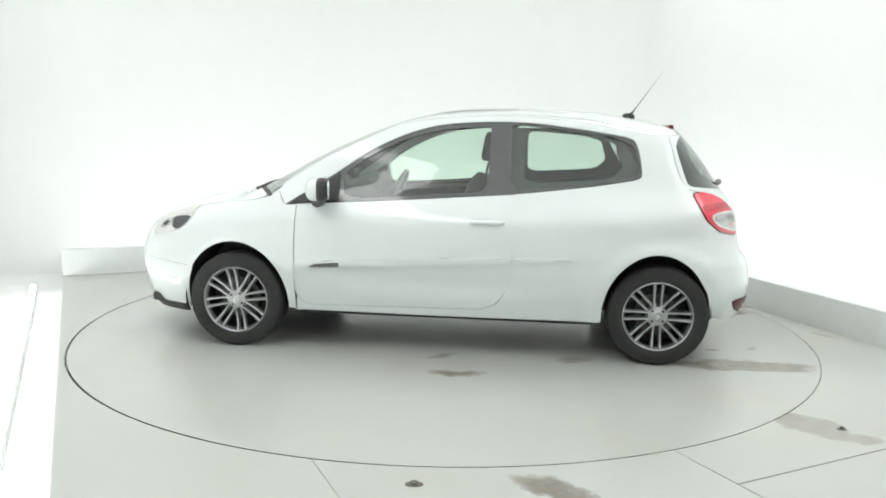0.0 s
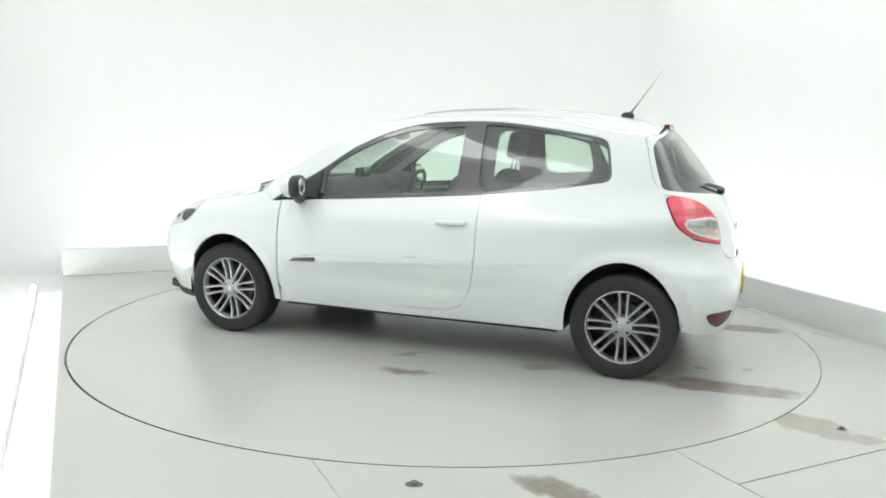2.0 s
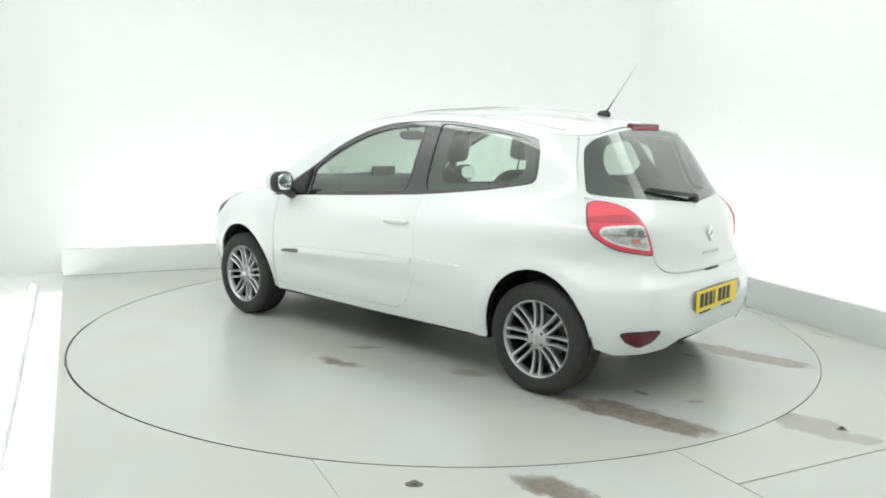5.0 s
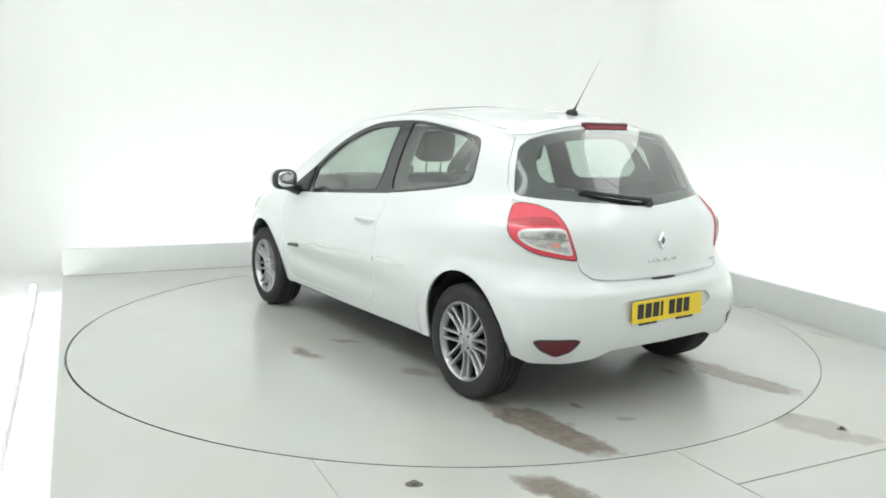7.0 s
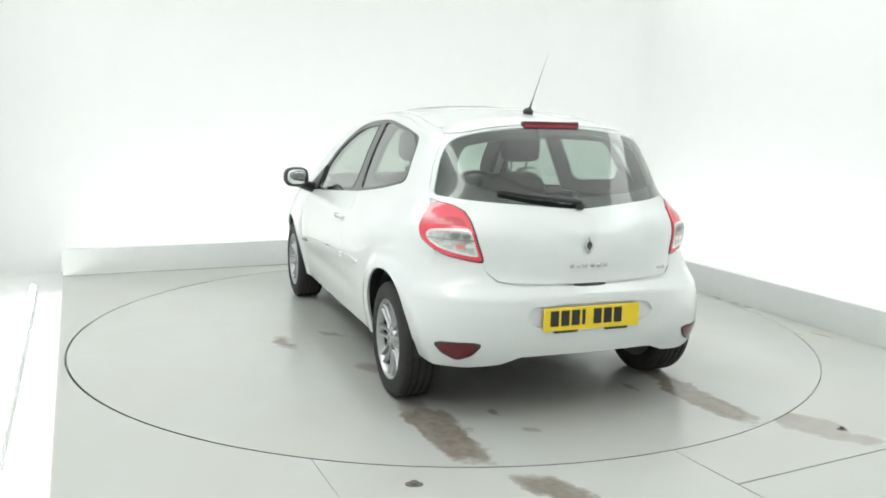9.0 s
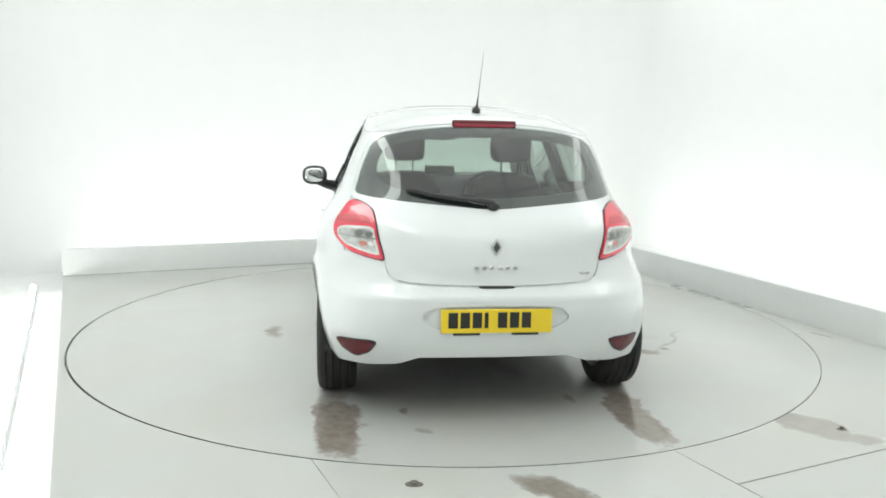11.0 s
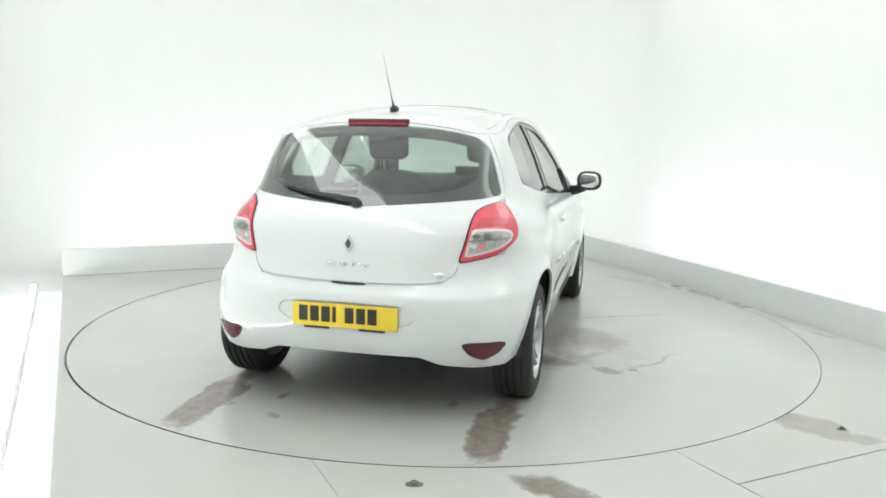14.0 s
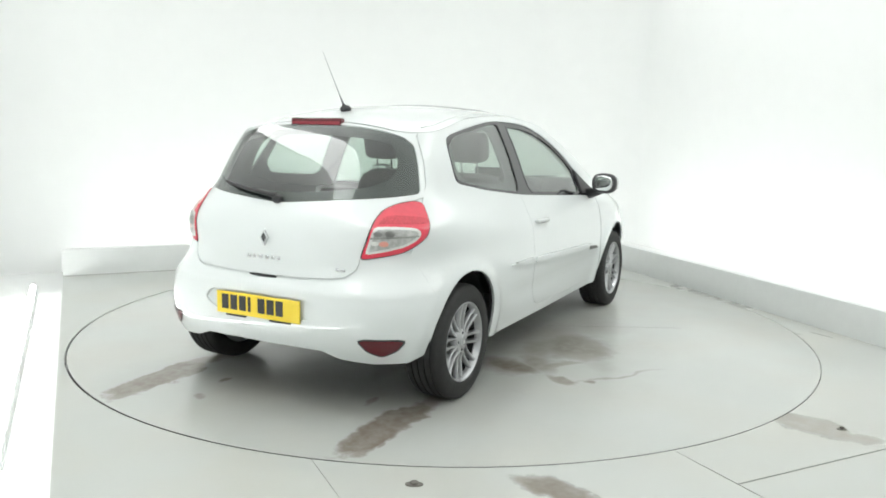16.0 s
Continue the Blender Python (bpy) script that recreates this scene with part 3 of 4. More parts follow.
bm = slab([plan(RIGHT + .055, FRONT), plan(WR, FRONT), plan(WR, back_at(WR) + .058), plan(RIGHT + .055, back_at(RIGHT) + .058)], -.03, 0)
structure("trough_right", bm, m_wall, "white trough floor between upstand and wall", "floor")

def bolt(x, y, r=.03):
    ob = tagged(new("floor_bolt"), "dark worn bolt head set in the floor plate", "bolt", "floor bolts")
    ob.matrix_basis = pose(x, y, 0)
    part("plate", slab([(r * 1.5 * math.cos(i * math.pi / 8), r * .9 * math.sin(i * math.pi / 8)) for i in range(16)], -.002, .004), m_rust, ob)
    part("head", slab([(r * .7 * math.cos(i * math.pi / 3), r * .7 * math.sin(i * math.pi / 3)) for i in range(6)], .003, .014, .002), m_rust, ob)


bolt(-.105, -2.611, .024)
bolt(1.887, -1.945, .016)


def turntable():
    ob = tagged(new("turntable"), "round grey-green painted steel turntable with damp tyre marks", "turntable")
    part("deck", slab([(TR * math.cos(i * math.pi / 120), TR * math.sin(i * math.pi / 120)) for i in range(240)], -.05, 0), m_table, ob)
    # near-black band on the deck's edge paints the gap's shade
    b, n = bmesh.new(), 240
    lo, hi = [[b.verts.new(((TR + .0015) * math.cos(2 * math.pi * i / n), (TR + .0015) * math.sin(2 * math.pi * i / n), z)) for i in range(n)] for z in (-.05, -.0005)]
    for i in range(n):
        b.faces.new((lo[i], lo[(i + 1) % n], hi[(i + 1) % n], hi[i]))
    part("rim_band", b, m_pit, ob, "dark rim band, shade of the open gap put in its colour")
    b = slab([(.29, -.68), (.293, -.678), (.72, -1.50), (.717, -1.502)], -.001, .0008)
    part("scratch", b, m_rust, ob, "long thin scratch in the paint")
    b = bmesh.new()
    tube([((TR - .01) * math.cos(i * math.pi / 60), (TR - .01) * math.sin(i * math.pi / 60), -.075) for i in range(120)], .02, 6, b, True)
    part("edge_ring", b, m_pit, ob)
    return ob


table = turntable()


# ---- the car ----
car = tagged(new("car"), "white three-door hatchback with black-edged windows on a turntable", "car")
TAIL = LR - XC  # s at the middle of the tail, with its sign turned


def flank(side):
    def at(s, z):
        p = wrap(s, z)
        return Vector((p.x, p.y * side, p.z))
    return at


def tail(a, z):
    """The tail from one side to the other: a is 0 in the middle, positive to the left."""
    p = wrap(abs(a) - TAIL, z)
    return Vector((p.x, math.copysign(p.y, a), p.z))


def ty(y, z):
    return s_at_y(abs(y), z) + TAIL, z


def tx(x, z):
    return s_at_x(x, z) + TAIL, z


def both(half):
    """A closed outline from its left half, given from the middle below to the middle above."""
    return half + [(-a, z) for a, z in reversed(half) if abs(a) > 1e-6]


def roofline(a, b, n=24, drop=.003):
    return [(a + (b - a) * i / n, edge_of(a + (b - a) * i / n) - drop) for i in range(n + 1)]


# side window opening
DLO_UP = curve([(.98, .897), (.80, 1.013), (.64, 1.117), (.48, 1.226), (.31, 1.313), (.14, 1.371), (-.03, 1.402), (-.3, 1.416), (-.536, 1.409), (-.868, 1.369), (-1.06, 1.338)], 4)
DLO_BACK = curve([(-1.06, 1.338), (-1.108, 1.320), (-1.134, 1.28), (-1.150, 1.21), (-1.160, 1.14), (-1.153, 1.102), (-1.12, 1.084)], 4)
DLO_LOW = curve([(-1.12, 1.084), (-.878, 1.043), (-.64, 1.013), (-.421, .989), (-.05, .962), (.29, .938), (.62, .917), (.905, .900), (.98, .897)], 4)
DLO_UP, DLO_BACK, DLO_LOW = ([(s_at_x(x, z), z) for x, z in line] for line in (DLO_UP, DLO_BACK, DLO_LOW))
DLO = DLO_UP[:-1] + DLO_BACK[:-1] + DLO_LOW[:-1]
DOOR_BACK = curve([(-.421, .989), (-.419, .80), (-.416, .60), (-.402, .50), (-.372, .401), (-.32, .33), (-.236, .292)], 4)
DOOR_LOW = [(-.236, .292), (.25, .284), (.80, .278)]
DOOR_FRONT = curve([(.80, .278), (.86, .292), (.892, .34), (.906, .42), (.909, .65), (.905, .900)], 4)
low = [q for q in DLO_LOW if -.4211 <= q[0] <= .9051]


def arch(cx, rx, a0, a1, n=28):
    return [(cx + rx * math.cos(radians(a0 + (a1 - a0) * i / n)), .28 + .385 * math.sin(radians(a0 + (a1 - a0) * i / n))) for i in range(n + 1)]


# shared lines at the tail
LAMP = [tx(-1.458, 1.012), ty(.640, 1.022), ty(.596, 1.011), ty(.556, .985), ty(.538, .94), ty(.526, .886), ty(.515, .811), ty(.508, .757), ty(.56, .764), ty(.655, .784), tx(-1.597, .812), tx(-1.537, .858), tx(-1.505, .910), tx(-1.478, .965)]
REAR_ARCH = [(s_at_x(x, z), z) for x, z in arch(-1.262, .315, -4, 142)]
SEAM = [tx(-1.51, .517), tx(-1.57, .66), tx(-1.605, .785)]


def s_list(pts):
    return [(a - TAIL, z) for a, z in pts]


def side_panels(side):
    f = flank(side)
    hole_low = [q for q in DLO_LOW if q[0] <= -.4209]
    hatch_seam = s_list([tx(-1.448, 1.022), tx(-1.385, 1.10), tx(-1.352, 1.20), tx(-1.335, 1.28), tx(-1.32, 1.325)])
    top_line = roofline(hatch_seam[-1][0], 1.06, 60)
    # body side: sill, rear wing and the frame round the windows
    o = [(.907, .243), (0, .238), (-.93, .243)] + REAR_ARCH + s_list(SEAM[1:]) + s_list([LAMP[k] for k in (10, 11, 12, 13, 0)])
    o += hatch_seam + top_line + [(1.0, .925)] + DLO_UP + DLO_BACK[1:] + hole_low[1:] + DOOR_BACK[1:] + DOOR_LOW[1:] + DOOR_FRONT[1:10]
    body = patch("body_side", o, f, m_paint, car, "glossy white sill, rear wing and window surround")
    patch("inner_side", inset(o, .004), f, m_trim, car, "dark inner trim", step=.07, out=-.035, thick=0)
    # door with handle and moulding
    o = low[::-1] + DOOR_BACK[1:] + DOOR_LOW[1:] + DOOR_FRONT[1:-1]
    door = patch("door", inset(o, .003), f, m_paint, car, "glossy white front door")
    patch("door_card", inset(o, .01), f, m_trim, door, "dark grey inner door trim", step=.06, out=-.06, thick=0)
    patch("door_return", inset(o, -.012), f, m_paint, body, "white door jamb behind the joint", step=.05, out=-.012, thick=0, holes=(inset(o, .015),))
    x0, z0 = -.262, .825
    patch("handle_dish", soften([(x0 - .08, z0 - .03), (x0 + .08, z0 - .03), (x0 + .08, z0 + .018), (x0 - .08, z0 + .018)], 3), f, m_paint, door, step=.02, out=.0015, thick=0)
    y = w_of(z0) + .014
    g = tube([(x0 - .098, side * (y - .024), z0), (x0 - .088, side * (y - .004), z0), (x0 - .05, side * y, z0), (x0 + .05, side * y, z0 - .003), (x0 + .088, side * (y - .004), z0 - .004), (x0 + .098, side * (y - .024), z0 - .004)], [.010, .014, .0155, .0155, .014, .010], 10)
    part("door_handle", g, m_paint, door, "white grip handle")
    strip = [(.835, .527), (.4, .545), (-.405, .585), (-.405, .622), (.4, .585), (.66, .570), (.80, .548)]
    patch("side_moulding", soften(strip, 1, .1), f, m_paint, door, "white rubbing strip", out=.014, thick=.014)
    patch("moulding_insert", soften([(.825, .522), (.63, .530), (.63, .558), (.78, .545)], 1, .1), f, m_disc, door, "grey badge insert", step=.02, out=.017, thick=.004)
    patch("rear_moulding", soften([(-.428, .586), (-.60, .598), (-.79, .622), (-.60, .628), (-.428, .622)], 1, .1), f, m_paint, body, "white rubbing strip", out=.012, thick=.012)
    # window surround and panes
    front = [(.625, .933), (.25, .958), (-.05, .978), (-.26, .993), (-.268, 1.385)] + [(x, z - .026) for x, z in reversed(DLO_UP) if -.25 < x < .60] + [(.632, 1.085)]
    quarter = [(-.385, .997), (-.375, 1.400)] + [(x, z - .010) for x, z in DLO_UP if -1.09 < x < -.40] + [(s_at_x(x, z), z) for x, z in ((-1.125, 1.28), (-1.141, 1.205), (-1.150, 1.145), (-1.13, 1.096), (-.87, 1.050), (-.64, 1.021))]
    front, quarter = soften(front, 2, .15), soften(quarter, 2, .15)
    surround = patch("window_surround", inset(DLO, .002), f, m_gloss, car, "gloss black side window frame and pillar", out=-.005, thick=.02, holes=(front, quarter))
    for name, q in (("front_side_window", front), ("rear_side_window", quarter)):
        p = patch(name, inset(q, -.006), f, m_glass, surround, "green-tinted side glass", out=-.010, thick=0)
        p.visible_shadow = False
        ring = inset(q, -.004)
        patch("seal", ring, f, m_gloss, surround, step=.03, out=-.003, thick=.006, holes=(inset(q, .007),))
    gap = soften([(-.465, 1.065), (-.465, 1.390), (-.84, 1.360), (-1.055, 1.318), (-1.07, 1.17), (-.98, 1.10)], 2, .11)
    patch("pillar_trim", [(-.255, .985), (-.255, 1.40), (-.6, 1.40), (-.9, 1.36), (-1.12, 1.325), (-1.19, 1.10), (-.87, 1.03), (-.5, .99)], f, m_trim, surround, "dark inner quarter trim", step=.06, out=-.04, thick=.01, holes=(gap,))
    rail = [(x, z) for x, z in DLO_UP if .05 < x < .9]
    patch("screen_pillar_lining", [(x, z - .012) for x, z in rail] + [(x, z + .05) for x, z in reversed(rail)], f, m_lining, surround, "pale grey windscreen pillar trim", step=.06, out=-.045, thick=.006)
    patch("screen_pillar_lining", [(.34, side * .80), (.34, side * .99), (1.04, side * .99), (1.04, side * .86)], top, m_lining, surround, "pale grey windscreen pillar trim", step=.05, out=-.013, thick=0)
    # front wing and front bumper
    fa = [(s_at_x(x, z), z) for x, z in arch(1.295, .335, 184, -4)]
    nose = 2.298
    o = [(.913, .25), (.913, .65), (.910, .897), (.975, .893), (1.005, .92)] + roofline(1.06, nose, 30, .004) + [(nose, .55), (1.95, .54), (s_at_x(1.58, .50), .50)]
    o += [q for q in reversed(fa) if q[1] < .50 and q[0] < 1.29 or q[1] >= .50]
    patch("front_wing", inset(o, .0006), f, m_paint, car, "glossy white front wing")
    o = [(nose, .545), (nose, .22), (1.95, .20), (s_at_x(1.635, .23), .225)] + [q for q in reversed(fa) if q[0] > 1.3 and q[1] < .495] + [(s_at_x(1.58, .495), .495), (1.95, .535)]
    patch("front_bumper", inset(o, -.004), f, m_paint, car, "white front bumper", out=-.0015)
    patch("bumper_lip", [(nose, .185), (1.95, .175), (s_at_x(1.64, .2), .19), (s_at_x(1.64, .24), .235), (1.95, .215), (nose, .228)], f, m_black, car, "black lower bumper edge", out=.006)
    lamp = soften([(1.70, .655), (1.735, .735), (1.745, .785), (1.70, .830), (1.69, .858), (1.60, .866), (1.565, .845), (1.514, .806), (1.49, .752), (1.52, .704), (1.60, .685)], 2)
    h = patch("headlamp", lamp, f, m_clear, car, "clear headlamp with dark inner housing", step=.02, out=.004, thick=.004)
    patch("inner_housing", soften([(1.64, .782), (1.512, .803), (1.50, .75), (1.52, .712), (1.565, .722), (1.59, .75)], 1), f, m_trim, h, step=.02, out=.007, thick=.002)
    for k, mm, o in ((.030, m_chrome, .008), (.016, m_disc, .0105)):
        patch("lamp_bowl", [(1.635 + k * 1.15 * math.cos(i * math.pi / 8), .738 + k * math.sin(i * math.pi / 8)) for i in range(16)], f, mm, h, step=.012, out=o, thick=.003)
    # tail lamp
    o = s_list(soften(LAMP, 2, .2))
    lamp = patch("tail_lamp", inset(o, .003), f, m_red, car, "red wrap-round tail lamp with clear lower segment", step=.02, out=.007, thick=.02)
    patch("lamp_bed", inset(s_list(LAMP), -.02), f, m_paint, lamp, "white body behind the lamp", step=.03, out=-.006, thick=0)
    patch("lamp_gasket", inset(o, -.003), f, m_black, lamp, step=.03, out=.0008, thick=.003)
    clear = s_list(soften([tx(-1.562, .880), tx(-1.580, .902), ty(.60, .910), ty(.545, .907), ty(.536, .871), ty(.528, .811), ty(.526, .780), ty(.61, .799), tx(-1.628, .818), tx(-1.580, .850)], 1))
    c = patch("clear_segment", clear, f, m_clear, lamp, "clear ribbed reversing lamp", step=.012, out=.010, thick=.004)
    patch("ribbed_bowl", inset(clear, .011), f, m_bowl, lamp, "ribbed grey lamp bowl", step=.012, out=.0112, thick=.002)
    for (yy, zz), mm, k in (((.590, .833), m_amber, .62), ((.606, .878), m_cup, .66), ((.562, .876), m_cup, .55), ((.556, .835), m_clear, .50)):
        ca, cz = ty(yy, zz)
        ring = [(ca - TAIL + .030 * k * math.cos(i * math.pi / 8), cz + .021 * k * math.sin(i * math.pi / 8)) for i in range(16)]
        patch("bulb", ring, f, mm, lamp, step=.012, out=.0125, thick=.003)
    patch("lamp_divider", s_list([ty(.533, .854), ty(.60, .858), tx(-1.575, .862), tx(-1.575, .867), ty(.60, .864), ty(.533, .861)]), f, m_cup, lamp, step=.02, out=.0125, thick=.002)
    upper = s_list(soften([tx(-1.488, .950), ty(.62, .963), ty(.57, .962), ty(.545, .915), ty(.60, .917), tx(-1.56, .912), tx(-1.50, .915)], 1))
    patch("brake_light_facet", inset(upper, .006), f, m_facet, lamp, "faceted red brake light", step=.02, out=.0085, thick=.002)
    # reflector low in the bumper
    o = s_list(soften([ty(.553, .395), tx(-1.715, .390), tx(-1.733, .345), ty(.645, .314), ty(.59, .342)], 2, .15))
    refl = patch("rear_reflector", o, f, m_dark_red, car, "dark red bumper reflector", step=.02, out=.004, thick=.012)
    patch("reflector_rim", inset(o, -.007), f, m_black, refl, step=.03, out=.0025, thick=.006)


side_panels(1)
side_panels(-1)

# tailgate and rear window
GLASS = both([ty(0, .998), ty(.06, .999), ty(.31, 1.020), ty(.58, 1.041), tx(-1.437, 1.054), tx(-1.405, 1.14), tx(-1.380, 1.22), tx(-1.362, 1.285), ty(.515, 1.328), ty(.415, 1.356), ty(.29, 1.374), ty(.12, 1.385), ty(0, 1.387)])
GLASS = soften(GLASS, 2, .15)
HATCH_LOW = [ty(0, .651), ty(.25, .656), ty(.39, .663), ty(.456, .674), ty(.497, .705), ty(.508, .735)]
HATCH = both(HATCH_LOW + [LAMP[k] for k in (7, 6, 5, 4, 3, 2, 1)] + [tx(-1.432, 1.035), tx(-1.388, 1.10), tx(-1.355, 1.20), tx(-1.338, 1.28), tx(-1.322, 1.325)]
             + [(s + TAIL, edge_of(s) - .005) for s in (-1.45, -1.52, -1.6, -1.7, -1.9, -2.0, -2.15)])
gate = patch("tailgate", inset(HATCH, .0022), tail, m_paint, car, "glossy white tailgate", step=.03, holes=(GLASS,))
patch("tailgate_lining", inset(HATCH, .01), tail, m_trim, gate, "dark tailgate trim", step=.06, out=-.04, thick=0, holes=(inset(GLASS, .03),))
rear = patch("rear_window", inset(GLASS, .002), tail, m_dusk, gate, "tinted rear window glass", out=-.002, thick=0)
rear.visible_shadow = False
patch("window_border", inset(GLASS, .003), tail, m_frit, gate, "black printed glass border", step=.025, out=-.0045, thick=0,
      holes=(soften(both([ty(0, 1.045), ty(.30, 1.066), ty(.46, 1.085), ty(.545, 1.13), ty(.545, 1.20), ty(.505, 1.275), ty(.43, 1.325), ty(.25, 1.352), ty(0, 1.362)]), 2),))
# white body edge behind the tailgate's upper joint
for sg in (1, -1):
    line = [tx(-1.448, 1.018), tx(-1.387, 1.10), tx(-1.353, 1.20), tx(-1.337, 1.28), tx(-1.321, 1.325)]
    patch("gate_jamb", [(sg * (a - .018), z) for a, z in line] + [(sg * (a + .018), z) for a, z in reversed(line)], tail, m_paint, gate, step=.03, out=-.007, thick=0)
    line = [(s + TAIL, edge_of(s)) for s in np.linspace(-2.14, -1.40, 12)]
    patch("gate_jamb", [(sg * a, z - .001) for a, z in line] + [(sg * a, z - .016) for a, z in reversed(line)], tail, m_paint, gate, step=.03, out=-.005, thick=0)
seam = [tx(-1.545, .575)] + SEAM[1:]
for sg in (1, -1):
    patch("seam_backing", [(sg * (a - .016), z) for a, z in seam] + [(sg * (a + .016), z) for a, z in reversed(seam)], tail, m_paint, gate, step=.03, out=-.0035, thick=0)
low_line = [(-a, z) for a, z in reversed(HATCH_LOW)] + HATCH_LOW[1:]
patch("gate_sill", [(a, z + .018) for a, z in low_line] + [(a, z - .022) for a, z in reversed(low_line)], tail, m_paint, gate, step=.03, out=-.012, thick=0)
# bumper
BUMPER = both([ty(0, .315), ty(.355, .318), ty(.395, .303), ty(.45, .283), ty(.60, .268), tx(-1.67, .270), tx(-1.58, .297), tx(-1.574, .36), tx(-1.556, .44)] + SEAM
              + [LAMP[k] for k in (9, 8)] + [ty(.508, .752), ty(.508, .728), ty(.494, .695), ty(.456, .666), ty(.39, .655), ty(.25, .648), ty(0, .643)])
BAY = soften(both([ty(0, .448), ty(.255, .448), ty(.352, .500), ty(.325, .545), ty(.28, .562), ty(0, .565)]), 2)
bumper = patch("rear_bumper", BUMPER, tail, m_paint, car, "glossy white rear bumper", step=.03, holes=(BAY,))
patch("plate_recess", inset(BAY, -.01), tail, m_paint, bumper, "white recess for the plate", out=-.014, thick=0)
patch("bumper_lining", inset(BUMPER, .01), tail, m_black, bumper, "black inner bumper", step=.07, out=-.035, thick=0)
px = r_of(.5) - .002


def flat_box(name, y, z, w, h, x, m, parent, d=.006, turn=0, label="", bev=.0015):
    return part(name, block((d, w, h), bev, 1, (x, y, z), (turn, 0, 0)), m, parent, label)


plate = flat_box("number_plate", 0, .497, .52, .111, px - .002, m_yellow, car, .008, 0, "yellow plate with seven black bars")
u = .238
for k in range(7):
    w = .044 if k != 3 else .018
    u -= .012 + w / 2 + (.032 if k == 4 else 0)
    flat_box("bar", u, .502, w, .074, px - .0065, m_ink, plate, .002)
    u -= w / 2
for y in (.14, -.135):
    flat_box("plate_strip", y, .437, .125, .013, px + .001, m_ink, bumper, .012, 0, "black lower strip of the plate holder")
flat_box("plate_strip_text", 0, .441, .13, .008, px + .001, m_kerb, bumper, .010)
patch("gate_release", soften([(-.085, .640), (.07, .640), (.085, .653), (-.085, .653)], 2), tail, m_black, gate, "dark release slot", step=.02, out=.004, thick=.006)

# badge: a plain upright diamond ring, with bars below it
bm = bmesh.new()
xb = r_of(.83) - .012
ring = [bm.verts.new((xb + d, y * k, .832 + z * k)) for k, d in ((1, .006), (.92, -.004), (.62, -.004), (.5, .004)) for y, z in ((0, .043), (.026, 0), (0, -.043), (-.026, 0))]
for j in range(3):
    for i in range(4):
        bm.faces.new((ring[j * 4 + i], ring[j * 4 + (i + 1) % 4], ring[j * 4 + 4 + (i + 1) % 4], ring[j * 4 + 4 + i]))
bmesh.ops.recalc_face_normals(bm, faces=bm.faces[:])
badge = part("badge", bm, m_chrome, gate, "chrome diamond badge")
part("badge_back", slab([(.043 * .62, 0), (0, .026 * .62), (-.043 * .62, 0), (0, -.026 * .62)], 0, .003), m_gloss, gate).matrix_basis = pose(xb + .004, 0, .832, 0, -90, 0)
for y in (.092, .055, .02, -.02, -.055, -.09):
    flat_box("script_bar", y, .737, .020, .016, r_of(.737) - .003, m_chrome, gate, .006)
flat_box("model_bar", -.43, .706, .052, .014, tail(*[-ty(.43, .706)[0], .706]).x - .003, m_chrome, gate, .008)

# rear wiper
pts = [tail(a, z) for a, z in [(-ty(0, 1.0)[0] + .0, 1.018)] + [(ty(y, z)[0], z) for y, z in ((.10, 1.030), (.20, 1.042), (.30, 1.056), (.405, 1.074))]]
wiper = part("rear_wiper", tube([p + Vector((-.022, 0, .012)) for p in pts], [.013, .011, .009, .007, .004], 8), m_black, car, "black rear wiper arm")
part("wiper_blade", tube([p + Vector((-.010, 0, .004)) for p in pts[1:]], .006, 6), m_black, wiper)
part("pivot", puff((.045, .055, .045), 2.4, (pts[0].x - .012, 0, 1.012)), m_black, wiper)

# high brake lamp and roof edge
lamp = flat_box("high_brake_lamp", 0, 1.395, .325, .040, -1.393, m_dark_red, gate, .034, 0, "dark red high-level brake lamp", .006)
flat_box("lamp_lens", 0, 1.389, .305, .016, -1.4095, m_lens, lamp, .004, 0, "red lens strip", .001)
flat_box("lamp_seal", 0, 1.3735, .34, .006, -1.398, m_black, lamp, .034, 0, "black rubber lip", .002)

# roof, windscreen, bonnet
end = float(RIM_X[0]) + .004


def scr_low(q):
    return 1.30 - .235 * q * q


qs = [-.94 + 1.88 * i / 16 for i in range(17)]
roof = [(end, -1), (end, 1)] + [(x, 1) for x in np.linspace(-1.2, 1.07, 40)] + [(1.085, .955), (.40, .945), (.31, .90), (.285, .5), (.28, 0), (.285, -.5), (.31, -.90), (.40, -.945), (1.085, -.955)] + [(x, -1) for x in np.linspace(1.07, -1.2, 40)]
roof_ob = patch("roof", roof, top, m_paint, car, "glossy white roof and windscreen pillars", step=.05)
patch("headlining", [(-1.30, -.93), (.30, -.93), (.30, .93), (-1.30, .93)], top, m_lining, roof_ob, "pale headlining", step=.09, out=-.04, thick=0)
SUN = soften([(-.42, -.62), (.12, -.62), (.12, .62), (-.42, .62)], 2, .08)
sun = patch("sunroof", SUN, top, m_roofglass, car, "dark glass sunroof panel", step=.05, out=.004, thick=.004)
patch("sunroof_seal", inset(SUN, -.02), top, m_alloy, sun, step=.05, out=.002, thick=.002, holes=(inset(SUN, .01),))
for sg in (1, -1):
    patch("roof_joint", [(-1.22, sg * .90), (.25, sg * .925), (.25, sg * .938), (-1.22, sg * .914)], top, m_paint, roof_ob, step=.05, out=.004, thick=.004)
screen = [(scr_low(q), q) for q in qs] + [(.42, .935), (.325, .88), (.295, .5), (.29, 0), (.295, -.5), (.325, -.88), (.42, -.935)]
